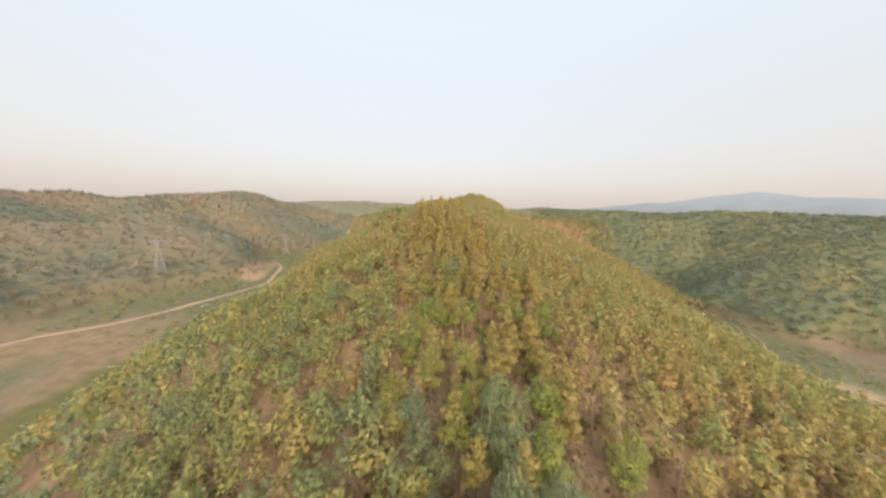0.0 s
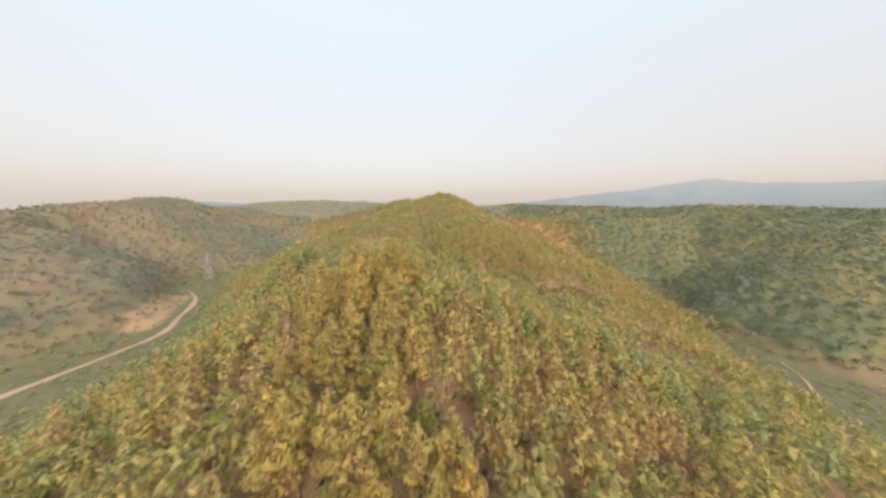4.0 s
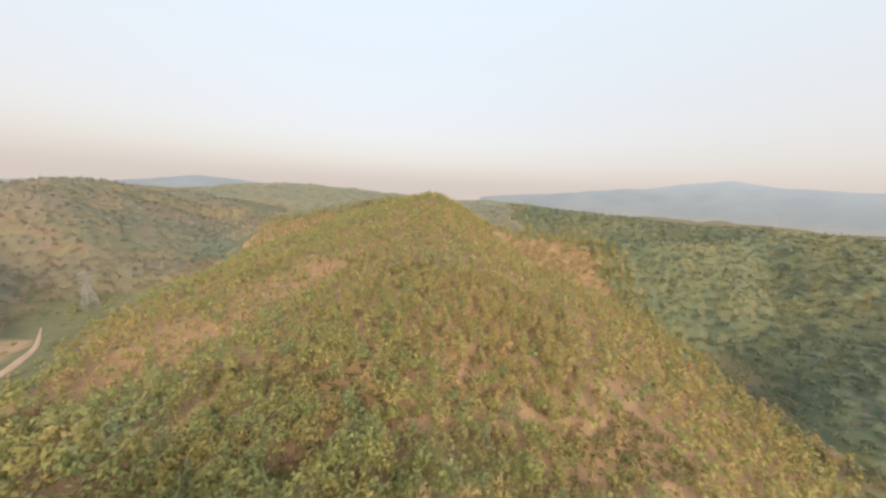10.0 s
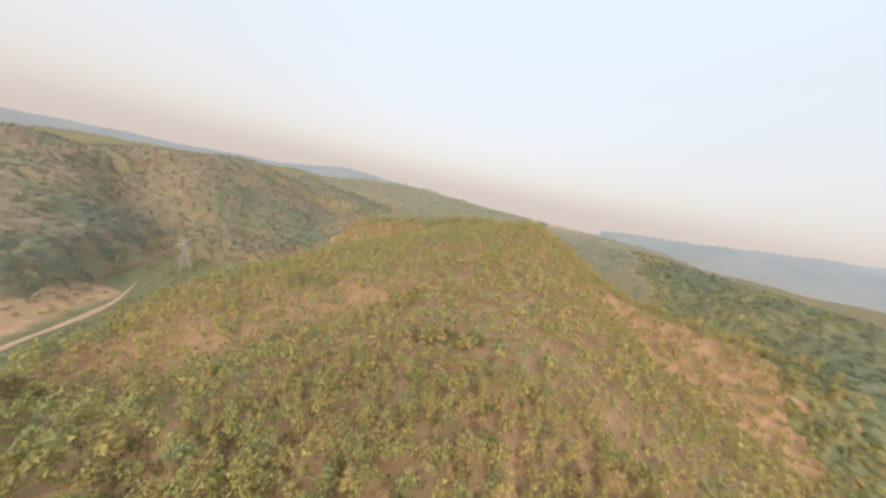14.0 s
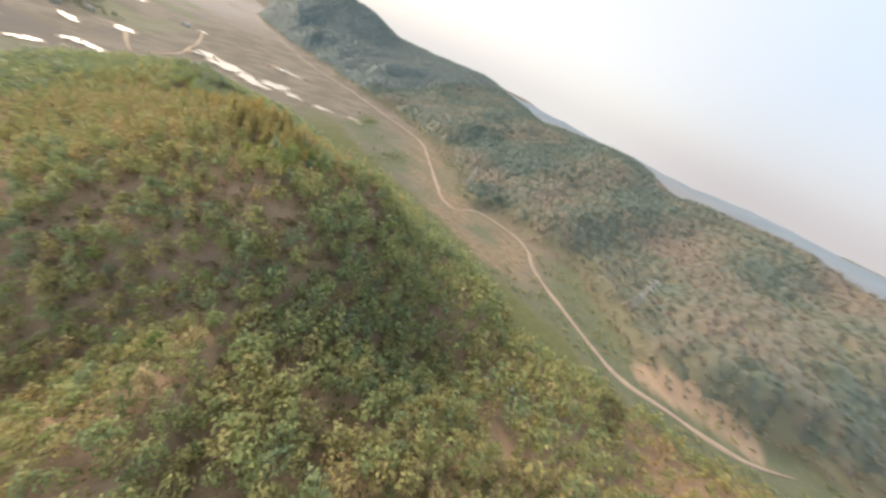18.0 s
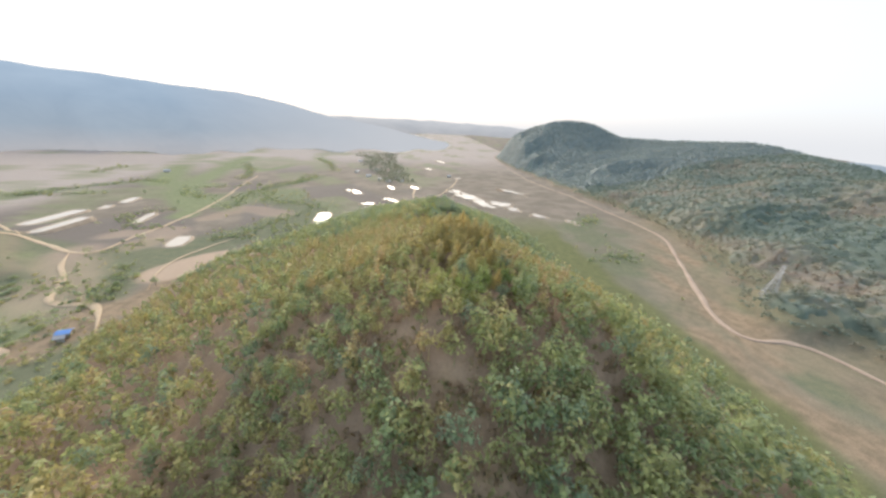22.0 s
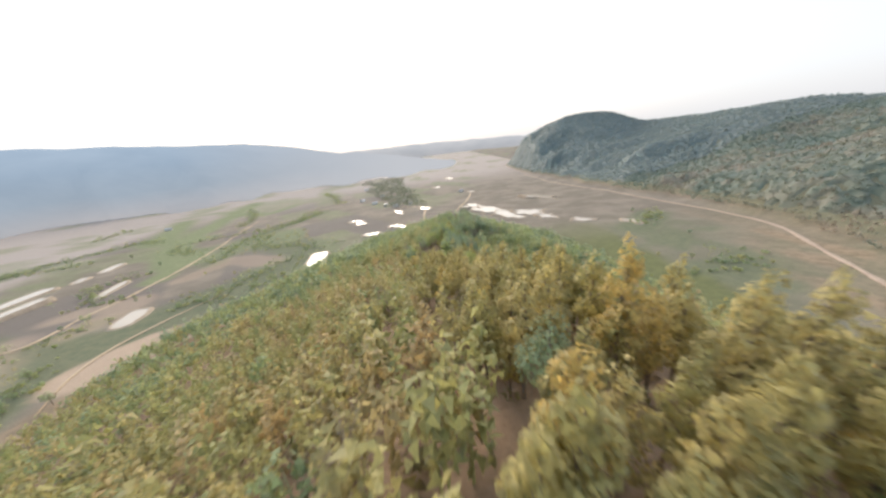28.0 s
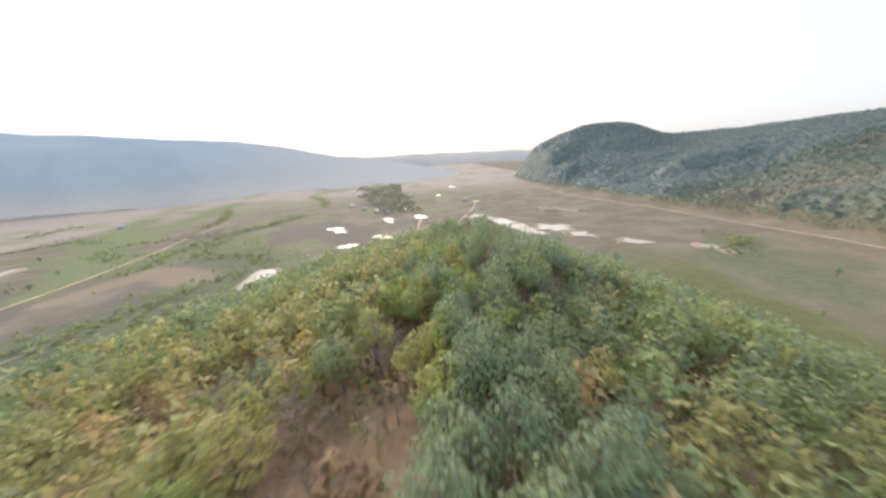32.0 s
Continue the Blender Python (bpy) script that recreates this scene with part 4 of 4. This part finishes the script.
WX, WY = scatter(-660, -140, -330, 660, 5.6, 31)
keep = (above(WX, WY) > 1.6) & (fbm(WX / 40, WY / 40, 2, 3) < 0.62) & (WX < crest_x(WY) - 125) & (WX > np.interp(-WY, [-q[1] for q in WEST], [q[0] for q in WEST]) - 30) & (line_dist(WX, WY, WEST_ROAD) > 7)
WX, WY = WX[keep], WY[keep]
wt = np.clip(0.42 - 0.28 * (1 - smooth(-60, 140, WY)) + 1.1 * fbm(WX / 60, WY / 60, 3, 3) + 0.13 * rng.randn(len(WX)), 0, 1)
canopy("western_forest", WX, WY, wt, 2.4, 3.6, 2.6, leaf_hazed_west, "hazy dry forest with brown and green patches on the far slope", 3)
forest("western_treetops", WX, WY, wt, 0.7 + 0.35 * rng.rand(len(WX)), np.where(wt > 0.5, 0, 1), 26, 1.25, leaf_hazed_west, "loose leafy tops of the trees on the far dry slope", 3, 0.68)
EX, EY = scatter(165, 600, 20, 780, 4.9, 41)
keep = (above(EX, EY) > 1.8) & (EX > crest_x(EY) + 120) & (EX < np.interp(EY, [q[1] for q in EAST], [q[0] for q in EAST]) + 30)
EX, EY = EX[keep], EY[keep]
et = np.clip(0.4 + 0.8 * fbm(EX / 50, EY / 50, 4, 3) + 0.16 * rng.randn(len(EX)), 0, 1)
canopy("eastern_forest", EX, EY, et, 2.2, 3.3, 2.6, leaf_green, "dense hazy green forest on the eastern hill", 4)
forest("eastern_treetops", EX, EY, et, 0.7 + 0.4 * rng.rand(len(EX)), np.where(et > 0.6, 0, 1), 32, 1.15, leaf_green, "loose leafy tops of the trees on the eastern hill", 4, 0.7)
NX, NY = scatter(-420, 420, 470, 1250, 8.6, 51)
keep = (above(NX, NY) > 3.5) & ~((NX > 165) & (NY < 780)) & ~((NX < -140) & (NY < 660) & (NX < crest_x(NY) - 125))
NX, NY = NX[keep], NY[keep]
nt_ = np.clip(0.4 + 0.8 * fbm(NX / 70, NY / 70, 5, 3) + 0.2 * rng.randn(len(NX)), 0, 1)
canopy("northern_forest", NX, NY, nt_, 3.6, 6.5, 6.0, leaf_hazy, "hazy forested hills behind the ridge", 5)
SX, SY = scatter(-760, -140, -920, -330, 7.4, 61)
keep = (above(SX, SY) > 3.5)
SX, SY = SX[keep], SY[keep]
canopy("southern_forest", SX, SY, rng.rand(len(SX)), 3.4, 4.6, 2.4, leaf_haze_blue, "hazy blue-grey forest on the southern hills", 6)
forest("southern_treetops", SX, SY, rng.rand(len(SX)), 0.9 + 0.4 * rng.rand(len(SX)), np.ones(len(SX), int), 18, 1.5, leaf_haze_blue, "loose leafy tops of the trees on the southern hills", 6, 0.7)


# ---- single things in the valleys ----
def place(src, x, y, s, turn, label="", group=""):
    c = copy_thing(src, Matrix.Identity(4))
    c.matrix_basis = pose(x, y, float(ground_at(x, y)[0]), 0, 0, turn) @ Matrix.Scale(s, 4)
    return tagged(c, label, group=group)


vr = np.random.RandomState(9)
for x, y, s in [(176, 8, 0.85), (214, -12, 0.8), (262, -62, 0.6), (306, -170, 0.7), (238, -40, 0.5), (-135, -57, 0.55), (-151, -50, 0.4), (-164, -40, 0.35), (-124, -69, 0.4), (-178, -183, 0.7), (-167, -99, 0.6), (-119, 61, 0.55),
                (-112, 78, 0.5), (-116, 96, 0.45), (-112, 40, 0.5), (-117, 20, 0.5), (330, -205, 0.8), (285, -240, 0.7), (200, -140, 0.5), (235, -150, 0.5), (180, -180, 0.5), (420, -260, 0.9), (300, -330, 0.8), (250, -280, 0.6), (-150, 20, 0.35), (-140, 120, 0.35)]:
    place(KINDS[2][vr.randint(3)] if s > 0.5 else KINDS[1][vr.randint(3)], x, y, s, vr.rand() * 360, "round dark green tree standing alone in the open valley", "lone trees in the valley")
for x, y, s in [(28.6, 155, 0.75), (25, 176.5, 0.45), (37, 128, 0.6), (-30, 232, 0.55), (-38, 240, 0.6)]:
    b = place(KINDS[1][1], x, y, s, vr.rand() * 360, "fresh bright green bush among dry trees", "bright green bushes")
    for ch in b.children:
        if ch.name.startswith("crown"):
            ch.data = ch.data.copy()
            ch.data.materials[0] = leaf_bright

# scrub along ditches and field edges
HEDGES = [[(213, 19), (189, 23), (201, 8), (199, 1)], [(196, 55), (209, 40), (204, 36)], [(259, -36), (254, -56), (246, -67)], [(255, 3), (243, 12)], [(543, -213), (545, -251), (533, -304), (512, -365), (464, -346)], [(387, -287), (332, -249), (320, -250)], [(261, -187), (285, -298), (272, -373), (250, -483)], [(194, -82), (177, -107), (170, -149), (151, -176)],
          [(-128, -40), (-140, -44), (-165, -52)], [(-160, -140), (-190, -170)], [(250, 12), (203, 12), (218, -17)], [(182, -84), (165, -95), (150, -112), (139, -130)], [(408, -314), (333, -348), (264, -398), (277, -513)], [(569, -219), (520, -231), (470, -262)],
          [(647, -416), (685, -515)], [(319, -174), (339, -153), (300, -110), (262, -110)], [(150, -200), (190, -225), (237, -240), (262, -300)], [(430, -80), (470, -130), (520, -150)], 
          [(240, 40), (262, 30), (300, -10)], [(380, -420), (420, -520), (500, -640)], [(240, -560), (300, -700), (380, -820)]]
hx, hy = [], []
for h in HEDGES:
    c = curve_points(h, 2.6)
    for n in range(2):
        hx.append(c[:, 0] + vr.randn(len(c)) * 6.5)
        hy.append(c[:, 1] + vr.randn(len(c)) * 6.5)
hx, hy = np.concatenate(hx), np.concatenate(hy)
forest("scrub", hx, hy, np.clip(0.25 + 0.15 * vr.randn(len(hx)), 0, 1), 0.7 + 0.9 * vr.rand(len(hx)), np.where(vr.rand(len(hx)) < 0.8, 3, 1), 34, 0.66, leaf_mixed, "dark green scrub along ditches and field edges", 8, 0.8)
sx, sy = scatter(120, 270, -320, 40, 8.5, 71)
k = (fbm(sx / 22, sy / 22, 5, 3) > 0.02) & (line_dist(sx, sy, [(250, 10), (218, -15), (186, -88), (150, -125), (150, -200), (215, -240), (240, -300)]) < 34) & (above(sx, sy) < 1.5)
sx, sy = sx[k], sy[k]
for x0, x1, y0, y1 in ((95, 215, 45, 420), (-185, -90, 130, 330)):
    ax, ay = scatter(x0, x1, y0, y1, 4.6, 72)
    q = (above(ax, ay) < 3.5) & (line_dist(ax, ay, WEST_ROAD) > 5) & (line_dist(ax, ay, BY_TRACK) > 5) & (fbm(ax / 20, ay / 20, 4, 2) > -0.25) & (line_dist(ax, ay, [(-110, 0), (-112, 200)]) > 14)
    sx, sy = np.concatenate([sx, ax[q]]), np.concatenate([sy, ay[q]])
forest("scattered_bushes", sx, sy, np.clip(0.35 + 0.22 * vr.randn(len(sx)), 0, 1), 0.5 + 0.9 * vr.rand(len(sx)), np.full(len(sx), 3), 36, 0.55, leaf_mixed, "low bushes scattered over rough pasture", 9, 0.8)
gx_, gy_ = scatter(40, 290, -1020, -410, 9.0, 81)
k = (fbm(gx_ / 30, gy_ / 30, 2, 2) < 0.25) & (np.abs(gx_ - (70 + 0.27 * (-410 - gy_))) < 28 + 0.07 * (-410 - gy_) + 22 * vnoise(gx_ / 26, gy_ / 40, 3))
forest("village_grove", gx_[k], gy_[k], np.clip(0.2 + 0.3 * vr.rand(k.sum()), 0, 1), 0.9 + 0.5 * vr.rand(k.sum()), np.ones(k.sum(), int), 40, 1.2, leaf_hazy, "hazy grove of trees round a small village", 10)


def box(bm, x0, x1, y0, y1, z0, z1):
    v = [bm.verts.new(q) for q in ((x0, y0, z0), (x1, y0, z0), (x1, y1, z0), (x0, y1, z0), (x0, y0, z1), (x1, y0, z1), (x1, y1, z1), (x0, y1, z1))]
    for f in ((3, 2, 1, 0), (4, 5, 6, 7), (0, 1, 5, 4), (1, 2, 6, 5), (2, 3, 7, 6), (3, 0, 4, 7)):
        bm.faces.new([v[i] for i in f])


def part(name, bm, material, parent, label=""):
    me = bpy.data.meshes.new(name)
    bm.to_mesh(me)
    bm.free()
    me.materials.append(material)
    o = new(name, me)
    o.parent = parent
    return tagged(o, label)


def gable(bm, lx, ly, z0, z1, over, thick):
    """A pitched roof of two slabs along x."""
    for s in (-1, 1):
        v = []
        for x in (-lx / 2 - over, lx / 2 + over):
            for dz in (0, thick):
                v.append(bm.verts.new((x, 0, z1 + dz)))
                v.append(bm.verts.new((x, s * (ly / 2 + over), z0 + dz)))
        for f in ((0, 1, 3, 2), (4, 6, 7, 5), (0, 4, 5, 1), (2, 3, 7, 6), (1, 5, 7, 3), (0, 2, 6, 4)):
            bm.faces.new([v[i] for i in f])
    bmesh.ops.recalc_face_normals(bm, faces=bm.faces)


blue_sheet = plain_material("blue_sheet", (0.2, 0.34, 0.66), (0.17, 0.29, 0.57), 0.4, 0.6, 0.02)
pale_wall = plain_material("pale_wall", (0.6, 0.57, 0.52), (0.48, 0.45, 0.41), 0.5, 0.9)
tin_roof = plain_material("tin_roof", (0.55, 0.52, 0.5), (0.42, 0.36, 0.33), 0.5, 0.5)
old_wood = plain_material("old_wood", (0.3, 0.24, 0.18), (0.2, 0.15, 0.11), 1.0, 0.9)


def shed(x, y, turn, lx, ly, roof_mat, label, name="shed"):
    o = tagged(new(name), label, "shed")
    o.matrix_basis = pose(x, y, float(ground_at(x, y)[0]), 0, 0, turn)
    for px in (-lx / 2 + 0.3, 0, lx / 2 - 0.3):
        for py in (-ly / 2 + 0.3, ly / 2 - 0.3):
            bm = bmesh.new()
            box(bm, px - 0.09, px + 0.09, py - 0.09, py + 0.09, -0.8, 2.5)
            part("post", bm, old_wood, o)
    bm = bmesh.new()
    box(bm, -lx / 2 + 0.4, lx / 2 - 0.4, ly / 2 - 0.55, ly / 2 - 0.4, -0.5, 2.3)
    part("wall", bm, pale_wall, o)
    bm = bmesh.new()
    gable(bm, lx, ly, 2.4, 3.4, 0.4, 0.08)
    part("roof", bm, roof_mat, o, "sheet roof")
    return o


shed(174.5, 57, 20, 4.6, 3.4, blue_sheet, "open farm shed with a bright blue sheet roof", "shed")
shed(172.2, 60.8, 20, 3.4, 2.2, tin_roof, "small grey lean-to beside the blue shed", "lean_to")


def house(x, y, turn, lx, ly):
    o = tagged(new("village_house"), "small pale village house with a tin roof", "house", "village houses")
    o.matrix_basis = pose(x, y, float(ground_at(x, y)[0]), 0, 0, turn)
    bm = bmesh.new()
    box(bm, -lx / 2, lx / 2, -ly / 2, ly / 2, -1.0, 3.2)
    part("wall", bm, pale_wall, o)
    bm = bmesh.new()
    gable(bm, lx, ly, 3.2, 5.2, 0.7, 0.12)
    part("roof", bm, tin_roof, o)


for x, y, a, lx, ly in [(96, -428, 20, 10, 7), (70, -436, 70, 8, 6), (118, -452, 100, 9, 7), (150, -500, 30, 10, 7), (84, -470, 10, 9, 6), (190, -560, 60, 10, 7), (150, -590, 0, 10, 8), (-30, -520, 40, 8, 6), (560, -470, 20, 10, 7), (230, -770, 15, 12, 8)]:
    house(x, y, a, lx, ly)

# power pylons on the western slope
galvanised = plain_material("galvanised_steel", (0.5, 0.5, 0.5), (0.42, 0.42, 0.42), 1.0, 0.5)
galvanised.node_tree.nodes["Principled BSDF"].inputs["Metallic"].default_value = 0.5


def beam(pieces, a, b, r):
    pieces.append(tube([a, b], [r, r], 4))


def pylon(x, y, turn, h, lean_up=0.0):
    o = tagged(new("power_pylon"), "pale steel lattice power pylon standing on the wooded slope", "pylon", "power pylons")
    o.matrix_basis = pose(x, y, float(ground_at(x, y)[0]), 0, 0, turn)

    def corner(k, z):
        w = 3.0 - 2.5 * min(1, z / (h * 0.78))
        sx, sy = ((-1, -1), (1, -1), (1, 1), (-1, 1))[k % 4]
        return np.array((sx * w, sy * w, z))
    zs = [-1.0] + [h * q for q in (0.14, 0.28, 0.4, 0.51, 0.61, 0.7, 0.78, 0.86, 0.93, 1.0)]
    for k in range(4):
        p = []
        for a, b in zip(zs, zs[1:]):
            beam(p, corner(k, a), corner(k, b), 0.16)
        q = new("leg", mesh_from("leg", *join(p), 4, galvanised))
        q.parent = o
    p = []
    for k in range(4):
        for n, (a, b) in enumerate(zip(zs, zs[1:])):
            beam(p, corner(k, a), corner(k + 1, b), 0.09)
            beam(p, corner(k + 1, a), corner(k, b), 0.09)
            beam(p, corner(k, b), corner(k + 1, b), 0.08)
    q = new("bracing", mesh_from("bracing", *join(p), 4, galvanised))
    q.parent = o
    for z, l in ((h * 0.72, 4.2), (h * 0.84, 4.8), (h * 0.96, 3.6)):
        p = []
        for s in (-1, 1):
            tip = np.array((s * l, 0, z))
            for cy in (-0.5, 0.5):
                beam(p, (s * 0.5, cy, z), tip, 0.1)
                beam(p, (s * 0.5, cy, z + 1.1), tip, 0.1)
        q = new("crossarm", mesh_from("crossarm", *join(p), 4, galvanised))
        q.parent = o


pylon(-194, 196, 60, 24)
pylon(-172, 315, 75, 22)
pylon(-192, 28, 50, 20)


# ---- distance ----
# backdrop glow: haze is painted into the emission colour, by height
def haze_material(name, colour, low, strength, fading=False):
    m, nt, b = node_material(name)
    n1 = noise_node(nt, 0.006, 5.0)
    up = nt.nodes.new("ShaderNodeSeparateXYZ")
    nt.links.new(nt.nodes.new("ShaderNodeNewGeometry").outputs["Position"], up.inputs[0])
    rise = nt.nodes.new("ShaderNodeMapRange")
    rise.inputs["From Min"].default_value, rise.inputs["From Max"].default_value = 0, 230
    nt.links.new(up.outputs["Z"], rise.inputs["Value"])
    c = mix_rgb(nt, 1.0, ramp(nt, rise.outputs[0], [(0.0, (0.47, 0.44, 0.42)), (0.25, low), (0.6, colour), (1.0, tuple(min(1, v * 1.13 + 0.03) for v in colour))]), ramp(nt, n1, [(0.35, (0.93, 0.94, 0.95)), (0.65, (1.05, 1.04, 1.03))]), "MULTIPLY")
    if fading:   # towards the south the glow colour pales, as painted thickening haze
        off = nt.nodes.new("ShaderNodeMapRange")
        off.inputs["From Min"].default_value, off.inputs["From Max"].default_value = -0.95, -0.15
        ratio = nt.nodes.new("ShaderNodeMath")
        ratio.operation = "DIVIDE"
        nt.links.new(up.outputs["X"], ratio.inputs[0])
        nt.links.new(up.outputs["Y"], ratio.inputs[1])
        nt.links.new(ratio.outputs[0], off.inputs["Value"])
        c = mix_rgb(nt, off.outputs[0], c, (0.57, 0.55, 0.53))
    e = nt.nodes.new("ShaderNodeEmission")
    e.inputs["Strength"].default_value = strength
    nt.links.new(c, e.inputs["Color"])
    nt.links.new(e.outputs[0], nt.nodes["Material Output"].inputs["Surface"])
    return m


def far_range(name, stops, dist, depth, material, label, k, step=1.0):
    """A distant range: a rounded ridge whose crest follows elevation angles (azimuth to the left, degrees) as seen from the ridge."""
    az = np.arange(stops[0][0], stops[-1][0] + 0.01, step)
    el = np.interp(az, [s[0] for s in stops], [s[1] for s in stops])
    d = dist * (1 + 0.06 * vnoise(az / 6, az * 0 + k, k))
    top = 120 + d * np.tan(np.radians(el)) + dist * 0.004 * fbm(az / 2.2, az * 0 + k, k, 3)
    rows = []
    for u, h in ((-1.0, -0.2), (-0.6, 0.3), (-0.25, 0.75), (0, 1.0), (0.4, 0.6), (1.0, -0.2)):
        q = d + u * depth * (1 + 0.3 * vnoise(az / 3, az * 0 + u * 5, k))
        z = 10 + (top - 10) * (h if h > 0 else h)
        rows.append(np.column_stack([-q * np.sin(np.radians(az)), 100 + q * np.cos(np.radians(az)), z]))
    n = len(az)
    v = np.stack(rows, 1).reshape(-1, 3)
    i = (np.arange(n - 1)[:, None] * 6 + np.arange(5)[None, :]).ravel()
    me = mesh_from(name, v, np.stack([i, i + 1, i + 7, i + 6], 1), 4, material)
    me.polygons.foreach_set("use_smooth", np.ones(len(i), bool))
    return tagged(new(name, me), label, "mountains", kind="structure")


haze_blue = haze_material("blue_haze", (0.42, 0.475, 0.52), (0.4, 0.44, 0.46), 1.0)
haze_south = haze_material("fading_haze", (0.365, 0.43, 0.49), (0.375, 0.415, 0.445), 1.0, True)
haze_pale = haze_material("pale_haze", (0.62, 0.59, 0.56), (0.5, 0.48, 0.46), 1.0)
FAR = "distant mountain range, pale blue in the haze"
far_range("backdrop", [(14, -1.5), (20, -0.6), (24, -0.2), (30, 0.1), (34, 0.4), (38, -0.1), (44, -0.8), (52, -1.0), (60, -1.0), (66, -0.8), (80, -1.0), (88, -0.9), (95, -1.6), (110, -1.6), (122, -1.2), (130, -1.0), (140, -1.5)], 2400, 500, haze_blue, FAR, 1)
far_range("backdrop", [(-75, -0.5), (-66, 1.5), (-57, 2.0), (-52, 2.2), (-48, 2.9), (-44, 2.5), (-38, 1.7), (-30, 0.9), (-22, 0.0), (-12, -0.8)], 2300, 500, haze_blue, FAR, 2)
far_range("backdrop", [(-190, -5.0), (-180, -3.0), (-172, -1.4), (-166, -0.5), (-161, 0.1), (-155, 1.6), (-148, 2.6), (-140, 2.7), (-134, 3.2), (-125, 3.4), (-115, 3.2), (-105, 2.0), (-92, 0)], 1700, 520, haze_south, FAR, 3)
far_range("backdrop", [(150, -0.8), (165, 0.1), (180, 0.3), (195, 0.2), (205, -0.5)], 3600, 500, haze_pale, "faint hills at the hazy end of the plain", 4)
